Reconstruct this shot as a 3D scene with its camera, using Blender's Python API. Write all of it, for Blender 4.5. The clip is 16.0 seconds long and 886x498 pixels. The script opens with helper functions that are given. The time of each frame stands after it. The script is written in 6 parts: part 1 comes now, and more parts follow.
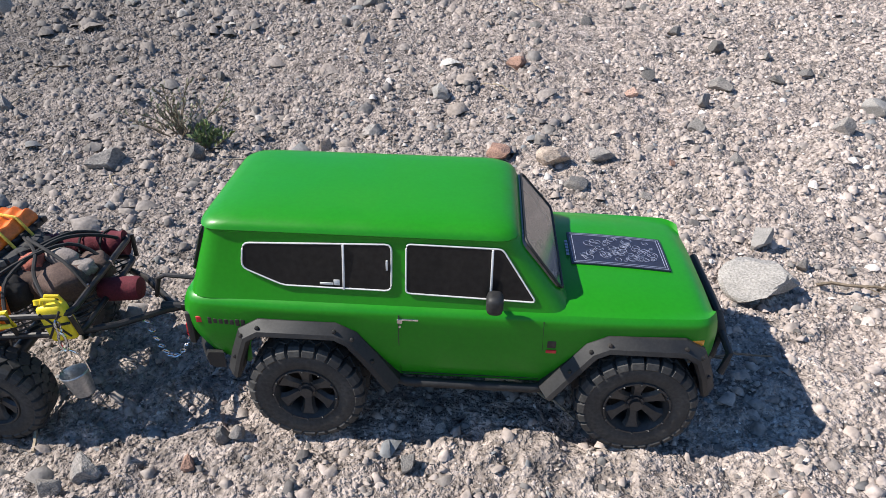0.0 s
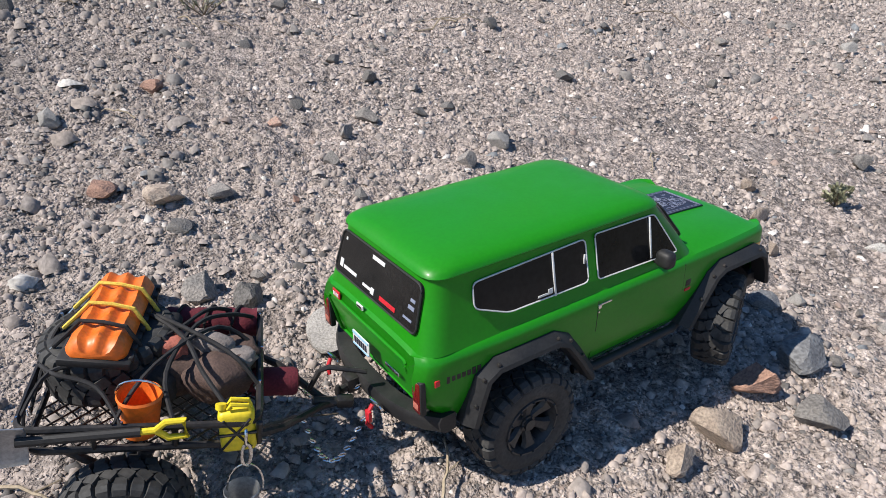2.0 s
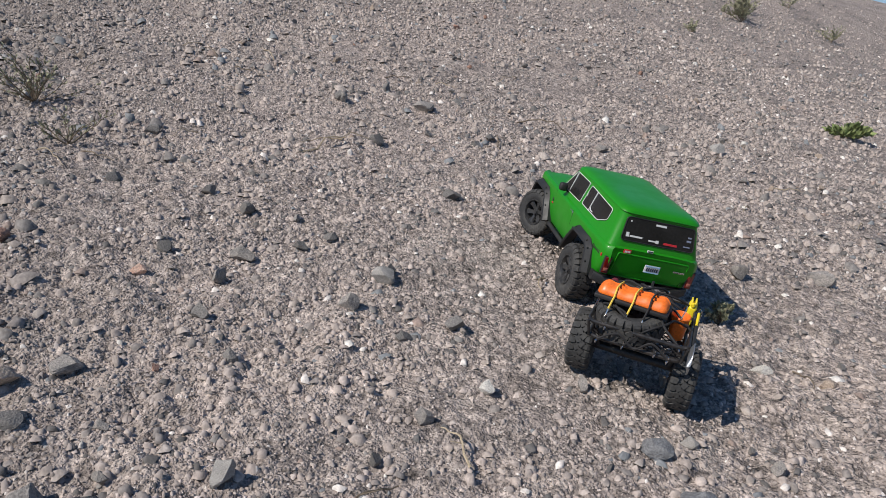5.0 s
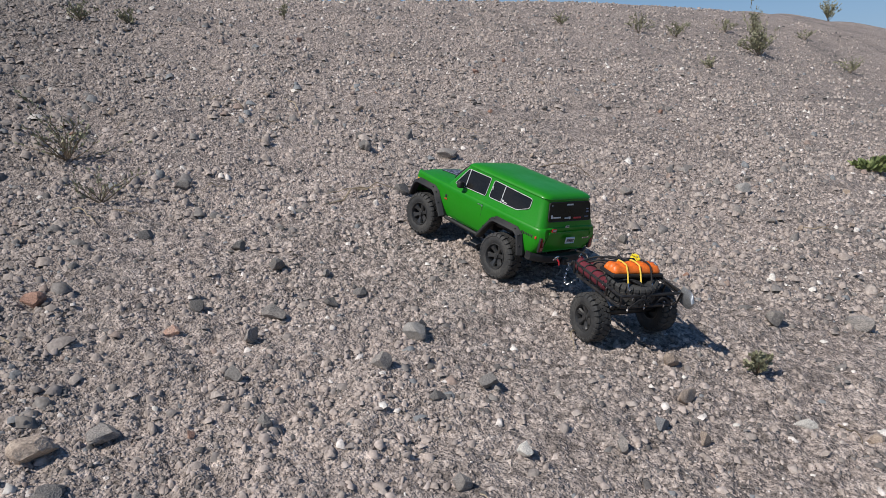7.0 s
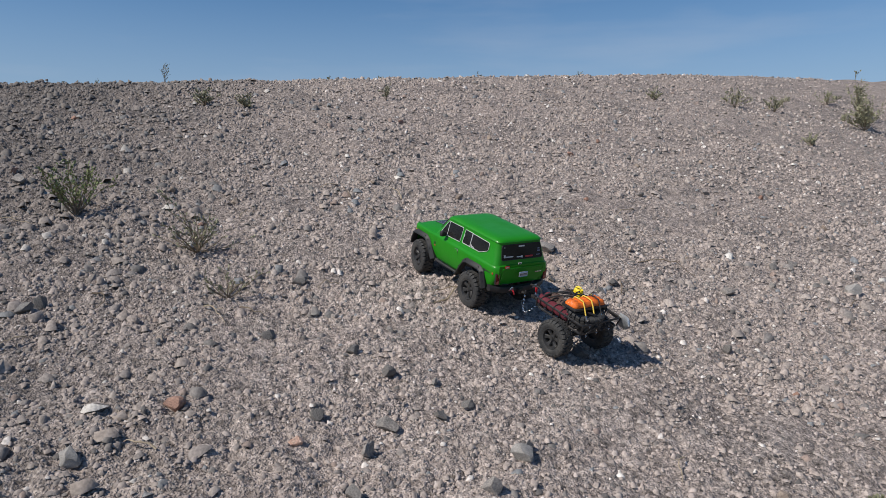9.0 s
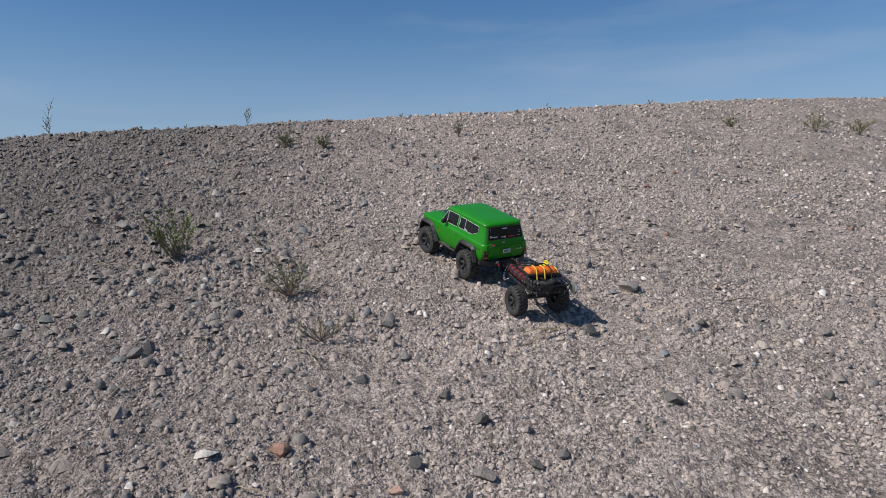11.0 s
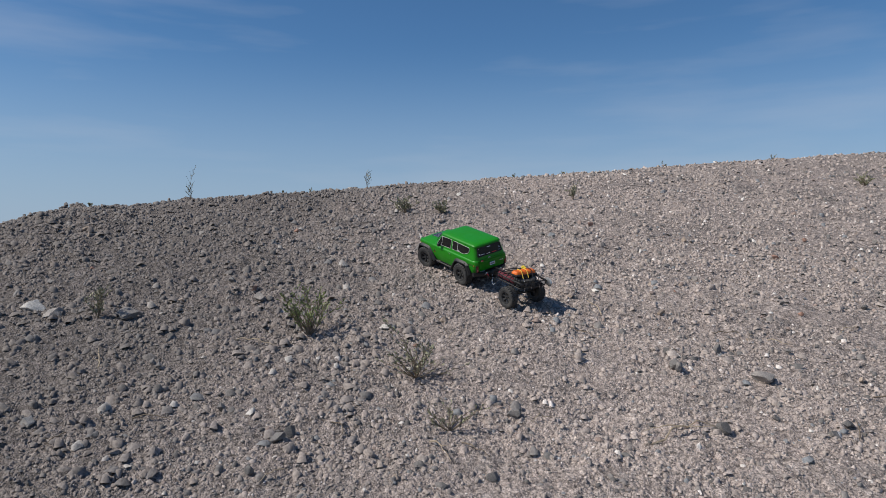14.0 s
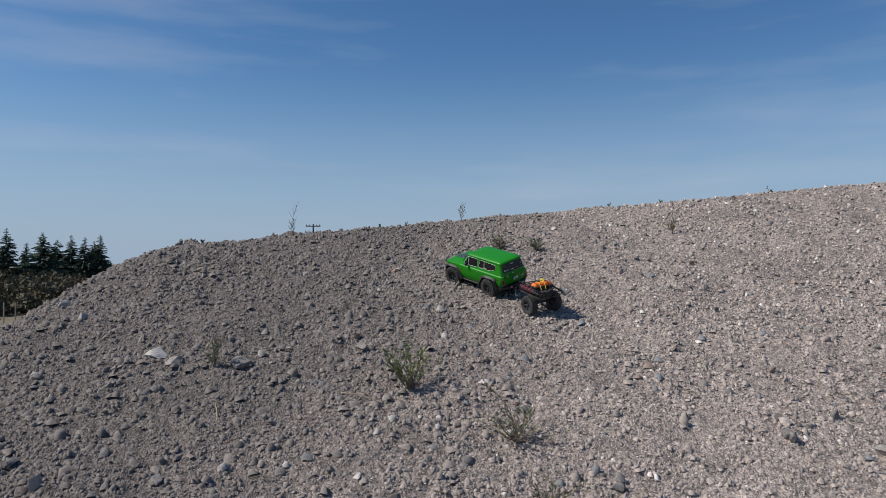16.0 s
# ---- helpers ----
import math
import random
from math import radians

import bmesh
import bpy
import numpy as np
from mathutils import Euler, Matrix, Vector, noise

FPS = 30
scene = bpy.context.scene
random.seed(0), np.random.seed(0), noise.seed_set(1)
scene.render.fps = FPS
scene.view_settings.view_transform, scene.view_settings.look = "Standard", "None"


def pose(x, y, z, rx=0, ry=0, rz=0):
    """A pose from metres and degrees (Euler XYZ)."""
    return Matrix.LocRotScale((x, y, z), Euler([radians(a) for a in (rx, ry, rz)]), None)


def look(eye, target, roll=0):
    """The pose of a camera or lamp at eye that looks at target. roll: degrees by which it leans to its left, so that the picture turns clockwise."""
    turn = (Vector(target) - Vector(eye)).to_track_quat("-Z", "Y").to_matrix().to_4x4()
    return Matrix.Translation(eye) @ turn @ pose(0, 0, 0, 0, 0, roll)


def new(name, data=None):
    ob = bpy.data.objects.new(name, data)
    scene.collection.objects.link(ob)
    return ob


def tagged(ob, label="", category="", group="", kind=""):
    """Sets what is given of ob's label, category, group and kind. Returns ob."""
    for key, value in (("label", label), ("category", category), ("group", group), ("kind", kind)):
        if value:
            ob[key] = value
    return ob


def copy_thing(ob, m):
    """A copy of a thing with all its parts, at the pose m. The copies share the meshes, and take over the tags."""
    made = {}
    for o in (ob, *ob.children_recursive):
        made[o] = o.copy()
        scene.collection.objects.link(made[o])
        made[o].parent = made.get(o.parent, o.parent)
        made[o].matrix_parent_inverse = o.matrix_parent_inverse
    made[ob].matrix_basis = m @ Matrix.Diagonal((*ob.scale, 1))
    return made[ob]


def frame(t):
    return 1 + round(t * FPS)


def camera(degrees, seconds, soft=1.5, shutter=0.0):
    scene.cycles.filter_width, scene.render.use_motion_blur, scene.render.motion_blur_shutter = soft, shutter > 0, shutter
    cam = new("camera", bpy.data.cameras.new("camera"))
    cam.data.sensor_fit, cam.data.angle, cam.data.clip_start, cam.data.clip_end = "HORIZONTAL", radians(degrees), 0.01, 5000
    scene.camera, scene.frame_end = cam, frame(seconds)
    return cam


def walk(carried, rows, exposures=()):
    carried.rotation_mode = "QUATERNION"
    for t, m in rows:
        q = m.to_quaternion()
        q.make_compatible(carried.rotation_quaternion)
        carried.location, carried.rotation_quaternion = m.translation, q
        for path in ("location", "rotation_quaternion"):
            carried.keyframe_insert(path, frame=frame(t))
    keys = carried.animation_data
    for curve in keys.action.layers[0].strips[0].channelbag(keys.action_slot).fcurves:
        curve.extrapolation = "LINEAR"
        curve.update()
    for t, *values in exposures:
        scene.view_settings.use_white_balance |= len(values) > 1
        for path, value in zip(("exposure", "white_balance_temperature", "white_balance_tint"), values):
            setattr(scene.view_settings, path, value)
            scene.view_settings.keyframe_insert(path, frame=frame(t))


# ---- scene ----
EXPOSURES = [(0, 0.74), (1.0, 0.58), (2.5, 0.34), (4.0, 0.08), (6.5, -0.06), (9.0, -0.07), (12.0, -0.07), (16.0, -0.07)]
cam = camera(65.35, 16.0, soft=0.8)
# the carried camera: seconds, place, tilt from straight down, lean, turn
PATH = [
    (0, -0.019, -0.070, -0.686, 68.93, 2.77, -1.59),
    (0.5, 0.071, -0.064, -0.689, 69.72, 1.45, -8.37),
    (1, 0.155, -0.040, -0.682, 69.51, -1.45, -16.25),
    (1.5, 0.185, -0.030, -0.690, 69.49, -1.02, -20.66),
    (2, 0.209, -0.025, -0.675, 69.94, -1.42, -21.48),
    (2.5, 0.230, -0.025, -0.663, 71.61, -1.47, -23.25),
    (3, 0.252, -0.019, -0.651, 72.36, -1.42, -25.46),
    (3.5, 0.271, -0.004, -0.626, 73.95, -1.83, -26.88),
    (4, 0.268, 0.009, -0.622, 74.86, -1.41, -26.74),
    (4.2, 0.274, 0.022, -0.614, 75.10, -0.28, -28.46),
    (6.3, 0.296, 0.050, -0.550, 79.99, -0.19, -29.96),
    (6.5, 0.289, 0.054, -0.545, 80.22, 0.91, -29.73),
    (7, 0.279, 0.060, -0.551, 79.86, 0.93, -28.04),
    (7.5, 0.262, 0.071, -0.529, 80.88, 0.90, -27.19),
    (8, 0.226, 0.082, -0.483, 82.98, 1.47, -24.79),
    (8.5, 0.203, 0.070, -0.447, 84.28, 2.24, -22.36),
    (9, 0.203, 0.043, -0.405, 84.53, -0.03, -21.09),
    (9.5, 0.180, 0.034, -0.384, 85.10, 0.19, -19.25),
    (9.7, 0.178, 0.044, -0.380, 85.51, 0.20, -18.72),
    (11.8, 0.115, 0.043, -0.338, 88.05, 1.41, -14.16),
    (12, 0.114, 0.048, -0.333, 88.55, 1.41, -13.80),
    (12.5, 0.104, 0.051, -0.312, 89.52, 1.58, -13.03),
    (13, 0.105, 0.056, -0.309, 90.00, 1.15, -12.48),
    (13.5, 0.084, 0.054, -0.288, 90.61, 0.57, -10.65),
    (14, 0.047, 0.026, -0.197, 90.41, 0.17, -7.31),
    (14.5, -0.006, 0.015, -0.128, 90.87, 1.11, -6.02),
    (15, -0.003, 0.003, -0.055, 90.07, 0.11, -2.63),
    (15.5, 0.004, 0.010, -0.028, 90.34, -0.59, -0.89),
    (16, 0.000, -0.000, 0.000, 91.15, -0.00, -0.00),
]
walk(cam, [(t, pose(x, y, z, rx, ry, rz)) for t, x, y, z, rx, ry, rz in PATH], exposures=EXPOSURES)

# ---- sun and sky ----
SUN_FROM, SUN_UP = 264.0, 47.0      # compass bearing from +y, height, degrees
world = bpy.data.worlds.new("sky")
scene.world = world
world.use_nodes = True
wn = world.node_tree
wn.nodes.clear()
w_out = wn.nodes.new("ShaderNodeOutputWorld")
w_bg = wn.nodes.new("ShaderNodeBackground")
w_sky = wn.nodes.new("ShaderNodeTexSky")
w_sky.sky_type, w_sky.sun_disc = "NISHITA", False
w_sky.sun_elevation, w_sky.sun_rotation = radians(SUN_UP), radians(SUN_FROM)
w_sky.altitude, w_sky.air_density, w_sky.dust_density, w_sky.ozone_density = 300, 1.0, 0.05, 4.5
w_co = wn.nodes.new("ShaderNodeTexCoord")
w_map = wn.nodes.new("ShaderNodeMapping")
w_map.inputs["Scale"].default_value = (1.2, 1.6, 9.0)
w_map.inputs["Rotation"].default_value = (0.10, 0.16, 0.3)
w_noise = wn.nodes.new("ShaderNodeTexNoise")
w_noise.inputs["Scale"].default_value, w_noise.inputs["Detail"].default_value = 1.6, 5
w_ramp = wn.nodes.new("ShaderNodeMapRange")
w_ramp.inputs["From Min"].default_value, w_ramp.inputs["From Max"].default_value = 0.50, 0.82
w_ramp.inputs["To Max"].default_value = 0.30
w_mix = wn.nodes.new("ShaderNodeMix")
w_mix.data_type = "RGBA"
w_mix.inputs["B"].default_value = (6.0, 6.3, 7.0, 1)
wn.links.new(w_co.outputs["Generated"], w_map.inputs["Vector"])
wn.links.new(w_map.outputs["Vector"], w_noise.inputs["Vector"])
wn.links.new(w_noise.outputs["Fac"], w_ramp.inputs["Value"])
wn.links.new(w_ramp.outputs["Result"], w_mix.inputs["Factor"])
w_hsv = wn.nodes.new("ShaderNodeHueSaturation")
w_hsv.inputs["Saturation"].default_value = 1.17
w_sep = wn.nodes.new("ShaderNodeSeparateXYZ")
w_low = wn.nodes.new("ShaderNodeMapRange")
w_low.interpolation_type = "SMOOTHSTEP"
w_low.inputs["From Min"].default_value, w_low.inputs["From Max"].default_value = -0.02, 0.30
w_low.inputs["To Min"].default_value, w_low.inputs["To Max"].default_value = 0.92, 0.0
w_haze = wn.nodes.new("ShaderNodeMix")
w_haze.data_type = "RGBA"
w_haze.inputs["B"].default_value = (3.3, 4.4, 6.0, 1)
wn.links.new(w_sky.outputs["Color"], w_hsv.inputs["Color"])
wn.links.new(w_co.outputs["Generated"], w_sep.inputs["Vector"])
wn.links.new(w_sep.outputs["Z"], w_low.inputs["Value"])
wn.links.new(w_low.outputs["Result"], w_haze.inputs["Factor"])
wn.links.new(w_hsv.outputs["Color"], w_haze.inputs["A"])
wn.links.new(w_haze.outputs["Result"], w_mix.inputs["A"])
wn.links.new(w_mix.outputs["Result"], w_bg.inputs["Color"])
w_bg.inputs["Strength"].default_value = 0.095
wn.links.new(w_bg.outputs["Background"], w_out.inputs["Surface"])
sun = new("sun", bpy.data.lights.new("sun", "SUN"))
sun.data.energy, sun.data.angle, sun.data.color = 4.7, radians(0.53), (1.0, 0.94, 0.86)
sa, su = radians(SUN_FROM), radians(SUN_UP)
sun.matrix_world = look((30 * math.sin(sa) * math.cos(su), 30 * math.cos(sa) * math.cos(su), 30 * math.sin(su)), (0, 0, 0))

# ---- materials ----
def mat(name, colour, rough=0.6, metal=0.0, other=None, scale=20.0, fine=120.0, var=0.25, bump=0.2, depth=0.002, coat=0.0, random_part=0.0, island=False):
    """Two scales of noise in colour, roughness and relief; other: a second colour laid in by the coarse noise."""
    m = bpy.data.materials.new(name)
    m.use_nodes = True
    n, l = m.node_tree.nodes, m.node_tree.links
    b = n["Principled BSDF"]
    co = n.new("ShaderNodeTexCoord")
    big, small = n.new("ShaderNodeTexNoise"), n.new("ShaderNodeTexNoise")
    big.inputs["Scale"].default_value, small.inputs["Scale"].default_value = scale, fine
    big.inputs["Detail"].default_value, small.inputs["Detail"].default_value = 4, 3
    l.new(co.outputs["Object"], big.inputs["Vector"])
    l.new(co.outputs["Object"], small.inputs["Vector"])
    mix = n.new("ShaderNodeMix")
    mix.data_type = "RGBA"
    mix.inputs["A"].default_value = (*colour, 1)
    mix.inputs["B"].default_value = (*(other or [c * 0.7 for c in colour]), 1)
    ramp = n.new("ShaderNodeMapRange")
    ramp.inputs["From Min"].default_value, ramp.inputs["From Max"].default_value = 0.38, 0.66
    ramp.inputs["To Max"].default_value = min(1.0, var * 2)
    l.new(big.outputs["Fac"], ramp.inputs["Value"])
    l.new(ramp.outputs["Result"], mix.inputs["Factor"])
    hsv = n.new("ShaderNodeHueSaturation")
    val = n.new("ShaderNodeMapRange")
    val.inputs["From Min"].default_value, val.inputs["From Max"].default_value = 0.3, 0.7
    val.inputs["To Min"].default_value, val.inputs["To Max"].default_value = 1 - var, 1 + var
    l.new(small.outputs["Fac"], val.inputs["Value"])
    l.new(mix.outputs["Result"], hsv.inputs["Color"])
    if random_part:
        src = n.new("ShaderNodeNewGeometry").outputs["Random Per Island"] if island else n.new("ShaderNodeObjectInfo").outputs["Random"]
        rr = n.new("ShaderNodeMapRange")
        rr.inputs["To Min"].default_value, rr.inputs["To Max"].default_value = 1 - random_part, 1 + random_part
        l.new(src, rr.inputs["Value"])
        mul = n.new("ShaderNodeMath")
        mul.operation = "MULTIPLY"
        l.new(rr.outputs["Result"], mul.inputs[0])
        l.new(val.outputs["Result"], mul.inputs[1])
        l.new(mul.outputs["Value"], hsv.inputs["Value"])
    else:
        l.new(val.outputs["Result"], hsv.inputs["Value"])
    l.new(hsv.outputs["Color"], b.inputs["Base Color"])
    rg = n.new("ShaderNodeMapRange")
    rg.inputs["From Min"].default_value, rg.inputs["From Max"].default_value = 0.3, 0.7
    rg.inputs["To Min"].default_value, rg.inputs["To Max"].default_value = max(0.02, rough - 0.1), min(1.0, rough + 0.1)
    l.new(big.outputs["Fac"], rg.inputs["Value"])
    l.new(rg.outputs["Result"], b.inputs["Roughness"])
    b.inputs["Metallic"].default_value = metal
    b.inputs["Coat Weight"].default_value = coat
    b.inputs["Coat Roughness"].default_value = 0.12
    if bump:
        bp = n.new("ShaderNodeBump")
        bp.inputs["Strength"].default_value, bp.inputs["Distance"].default_value = bump, depth
        l.new(small.outputs["Fac"], bp.inputs["Height"])
        l.new(bp.outputs["Normal"], b.inputs["Normal"])
    return m


def gravel_mat(name, tones, rough=0.95):
    """Stones of several tones, one tone to a loose piece, with grain."""
    m = bpy.data.materials.new(name)
    m.use_nodes = True
    n, l = m.node_tree.nodes, m.node_tree.links
    b = n["Principled BSDF"]
    geo = n.new("ShaderNodeNewGeometry")
    ramp = n.new("ShaderNodeValToRGB")
    ramp.color_ramp.interpolation = "CONSTANT"
    el = ramp.color_ramp.elements
    while len(el) < len(tones):
        el.new(0.5)
    for e, (at, c) in zip(el, tones):
        e.position, e.color = at, (*c, 1)
    l.new(geo.outputs["Random Per Island"], ramp.inputs["Fac"])
    co = n.new("ShaderNodeTexCoord")
    no = n.new("ShaderNodeTexNoise")
    no.inputs["Scale"].default_value, no.inputs["Detail"].default_value = 140, 4
    l.new(co.outputs["Object"], no.inputs["Vector"])
    val = n.new("ShaderNodeMapRange")
    val.inputs["From Min"].default_value, val.inputs["From Max"].default_value = 0.3, 0.7
    val.inputs["To Min"].default_value, val.inputs["To Max"].default_value = 0.7, 1.25
    l.new(no.outputs["Fac"], val.inputs["Value"])
    hsv = n.new("ShaderNodeHueSaturation")
    l.new(flank_tone_and_shade(n, l, co)(ramp.outputs["Color"]), hsv.inputs["Color"])
    l.new(val.outputs["Result"], hsv.inputs["Value"])
    l.new(hsv.outputs["Color"], b.inputs["Base Color"])
    b.inputs["Roughness"].default_value = rough
    bp = n.new("ShaderNodeBump")
    bp.inputs["Strength"].default_value, bp.inputs["Distance"].default_value = 0.4, 0.003
    l.new(no.outputs["Fac"], bp.inputs["Height"])
    l.new(bp.outputs["Normal"], b.inputs["Normal"])
    return m


def flank_tone_and_shade(n, l, co):
    """The mound is made of two tips of spoil: tan silt, and darker grey gravel towards its steep flank, deepened by
    shade put into the colour.
    """
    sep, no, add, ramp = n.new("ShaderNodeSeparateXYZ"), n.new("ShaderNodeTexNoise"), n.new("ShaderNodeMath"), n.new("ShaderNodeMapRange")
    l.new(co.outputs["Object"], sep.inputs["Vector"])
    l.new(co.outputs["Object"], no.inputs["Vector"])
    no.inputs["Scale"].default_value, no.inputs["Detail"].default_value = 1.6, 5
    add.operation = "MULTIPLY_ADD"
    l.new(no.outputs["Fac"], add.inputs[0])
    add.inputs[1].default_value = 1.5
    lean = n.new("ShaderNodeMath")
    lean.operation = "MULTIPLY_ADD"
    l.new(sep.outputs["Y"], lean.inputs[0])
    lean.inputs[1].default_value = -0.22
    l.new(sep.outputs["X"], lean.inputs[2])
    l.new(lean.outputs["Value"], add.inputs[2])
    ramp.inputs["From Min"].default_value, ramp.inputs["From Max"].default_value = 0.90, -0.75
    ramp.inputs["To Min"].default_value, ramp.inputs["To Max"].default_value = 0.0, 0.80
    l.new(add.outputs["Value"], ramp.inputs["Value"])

    def lay(colour):
        mix = n.new("ShaderNodeMix")
        mix.data_type = "RGBA"
        l.new(ramp.outputs["Result"], mix.inputs["Factor"])
        l.new(colour, mix.inputs["A"])
        # the gravel's own grey, with the shade of that side put into the colour
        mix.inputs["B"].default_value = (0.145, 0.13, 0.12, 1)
        return mix.outputs["Result"]
    return lay


def soil_mat():
    """Dry pale silt with crumbs, damp-looking darker patches and dusty stretches."""
    m = bpy.data.materials.new("dry_soil")
    m.use_nodes = True
    n, l = m.node_tree.nodes, m.node_tree.links
    b = n["Principled BSDF"]
    co = n.new("ShaderNodeTexCoord")

    def noise_at(s, detail, rough=0.6):
        q = n.new("ShaderNodeTexNoise")
        q.inputs["Scale"].default_value, q.inputs["Detail"].default_value, q.inputs["Roughness"].default_value = s, detail, rough
        l.new(co.outputs["Object"], q.inputs["Vector"])
        return q.outputs["Fac"]

    def span(src, a, z, lo, hi):
        q = n.new("ShaderNodeMapRange")
        q.inputs["From Min"].default_value, q.inputs["From Max"].default_value = a, z
        q.inputs["To Min"].default_value, q.inputs["To Max"].default_value = lo, hi
        l.new(src, q.inputs["Value"])
        return q.outputs["Result"]

    broad, mid, speck, crumb, grain = noise_at(1.7, 6, 0.62), noise_at(9, 5), noise_at(26, 4, 0.7), noise_at(70, 4, 0.65), noise_at(320, 3)
    mix1, mix2 = n.new("ShaderNodeMix"), n.new("ShaderNodeMix")
    grey = flank_tone_and_shade(n, l, co)
    mix1.data_type = mix2.data_type = "RGBA"
    mix1.inputs["A"].default_value, mix1.inputs["B"].default_value = (0.455, 0.379, 0.334, 1), (0.305, 0.261, 0.235, 1)
    l.new(span(broad, 0.44, 0.64, 0, 1), mix1.inputs["Factor"])
    l.new(mix1.outputs["Result"], mix2.inputs["A"])
    mix2.inputs["B"].default_value = (0.50, 0.427, 0.378, 1)
    l.new(span(mid, 0.48, 0.7, 0, 0.8), mix2.inputs["Factor"])
    hsv = n.new("ShaderNodeHueSaturation")
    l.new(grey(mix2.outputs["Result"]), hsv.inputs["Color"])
    mul = n.new("ShaderNodeMath")
    mul.operation = "MULTIPLY"
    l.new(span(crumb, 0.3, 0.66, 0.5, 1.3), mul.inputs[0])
    l.new(span(grain, 0.3, 0.7, 0.85, 1.15), mul.inputs[1])
    mul2 = n.new("ShaderNodeMath")
    mul2.operation = "MULTIPLY"
    l.new(mul.outputs["Value"], mul2.inputs[0])
    l.new(span(speck, 0.34, 0.62, 0.66, 1.2), mul2.inputs[1])

    def grit(s):
        """Small embedded stones: a random tone to each, and their round tops."""
        q = n.new("ShaderNodeTexVoronoi")
        q.inputs["Scale"].default_value = s
        l.new(co.outputs["Object"], q.inputs["Vector"])
        sep = n.new("ShaderNodeSeparateColor")
        l.new(q.outputs["Color"], sep.inputs["Color"])
        return sep.outputs["Red"], q.outputs["Distance"]

    def product(a, b, op="MULTIPLY"):
        q = n.new("ShaderNodeMath")
        q.operation = op
        l.new(a, q.inputs[0])
        l.new(b, q.inputs[1])
        return q.outputs["Value"]

    cell_a, top_a = grit(75)
    cell_b, top_b = grit(190)
    # dark specks: shade of small crevices put into the soil colour, plus their relief
    pit_shade_relief = product(span(noise_at(46, 3, 0.65), 0.37, 0.44, 0.62, 1.0), span(noise_at(150, 2, 0.6), 0.34, 0.42, 0.62, 1.0))
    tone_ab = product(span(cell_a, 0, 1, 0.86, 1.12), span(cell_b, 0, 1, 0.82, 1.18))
    l.new(product(product(mul2.outputs["Value"], tone_ab), pit_shade_relief), hsv.inputs["Value"])
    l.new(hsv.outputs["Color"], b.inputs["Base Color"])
    b.inputs["Roughness"].default_value = 0.97
    b.inputs["Specular IOR Level"].default_value = 0.2
    tops = product(span(top_a, 0.0, 0.7, 0.35, 0.0), span(top_b, 0.0, 0.7, 0.30, 0.0), "ADD")
    add = n.new("ShaderNodeMath")
    add.operation = "MULTIPLY_ADD"
    l.new(grain, add.inputs[0])
    add.inputs[1].default_value = 0.3
    l.new(product(product(tops, crumb, "ADD"), pit_shade_relief, "ADD"), add.inputs[2])
    bp = n.new("ShaderNodeBump")
    bp.inputs["Strength"].default_value, bp.inputs["Distance"].default_value = 0.9, 0.011
    l.new(add.outputs["Value"], bp.inputs["Height"])
    l.new(bp.outputs["Normal"], b.inputs["Normal"])
    return m


SOIL = soil_mat()
GREEN = mat("green_paint", (0.012, 0.215, 0.005), 0.40, other=(0.020, 0.20, 0.007), scale=14, fine=260, var=0.06, bump=0.05, depth=0.0006, coat=0.12)
BLACK = mat("black_plastic", (0.013, 0.013, 0.0135), 0.6, other=(0.032, 0.03, 0.028), scale=30, fine=400, var=0.25, bump=0.15, depth=0.0005)
RUBBER = mat("tyre_rubber", (0.028, 0.028, 0.028), 0.75, other=(0.07, 0.066, 0.060), scale=35, fine=300, var=0.32, bump=0.2, depth=0.0008)
RIM = mat("dark_rim", (0.040, 0.040, 0.041), 0.42, 0.25, other=(0.065, 0.062, 0.058), scale=60, fine=300, var=0.25, bump=0.05)
GLASS = mat("tinted_window", (0.012, 0.012, 0.012), 0.14, other=(0.026, 0.023, 0.021), scale=18, fine=200, var=0.2, bump=0.03, depth=0.0004, coat=0.0)
SCREEN = mat("dusty_windscreen", (0.10, 0.085, 0.075), 0.22, other=(0.16, 0.14, 0.12), scale=16, fine=200, var=0.2, bump=0.03, depth=0.0004, coat=0.6)
WHITE = mat("white_trim", (0.68, 0.68, 0.66), 0.4, scale=40, fine=300, var=0.1, bump=0)
CHROME = mat("chrome", (0.72, 0.72, 0.72), 0.2, 1.0, scale=60, fine=300, var=0.12, bump=0.05)
GALV = mat("galvanised_steel", (0.42, 0.43, 0.44), 0.38, 0.8, other=(0.28, 0.29, 0.3), scale=90, fine=400, var=0.2, bump=0.1, depth=0.0005)
RED = mat("red_enamel", (0.55, 0.02, 0.03), 0.4, scale=50, fine=300, var=0.15, bump=0.05)
LAMP = mat("red_lens", (0.15, 0.008, 0.006), 0.15, scale=60, fine=300, var=0.15, bump=0.1, coat=0.6)
AMBER = mat("amber_lens", (0.75, 0.30, 0.03), 0.2, scale=60, fine=300, var=0.1, bump=0.1, coat=0.5)
NAVY = mat("navy_decal", (0.022, 0.025, 0.045), 0.45, scale=40, fine=300, var=0.15, bump=0.03)
PALE = mat("pale_print", (0.22, 0.245, 0.33), 0.5, scale=40, fine=300, var=0.1, bump=0)
SKYBLUE = mat("pale_blue_print", (0.35, 0.58, 0.75), 0.5, scale=40, fine=300, var=0.1, bump=0)
ORANGE = mat("orange_plastic", (0.78, 0.16, 0.015), 0.45, other=(0.6, 0.13, 0.03), scale=40, fine=300, var=0.15, bump=0.1, depth=0.0006)
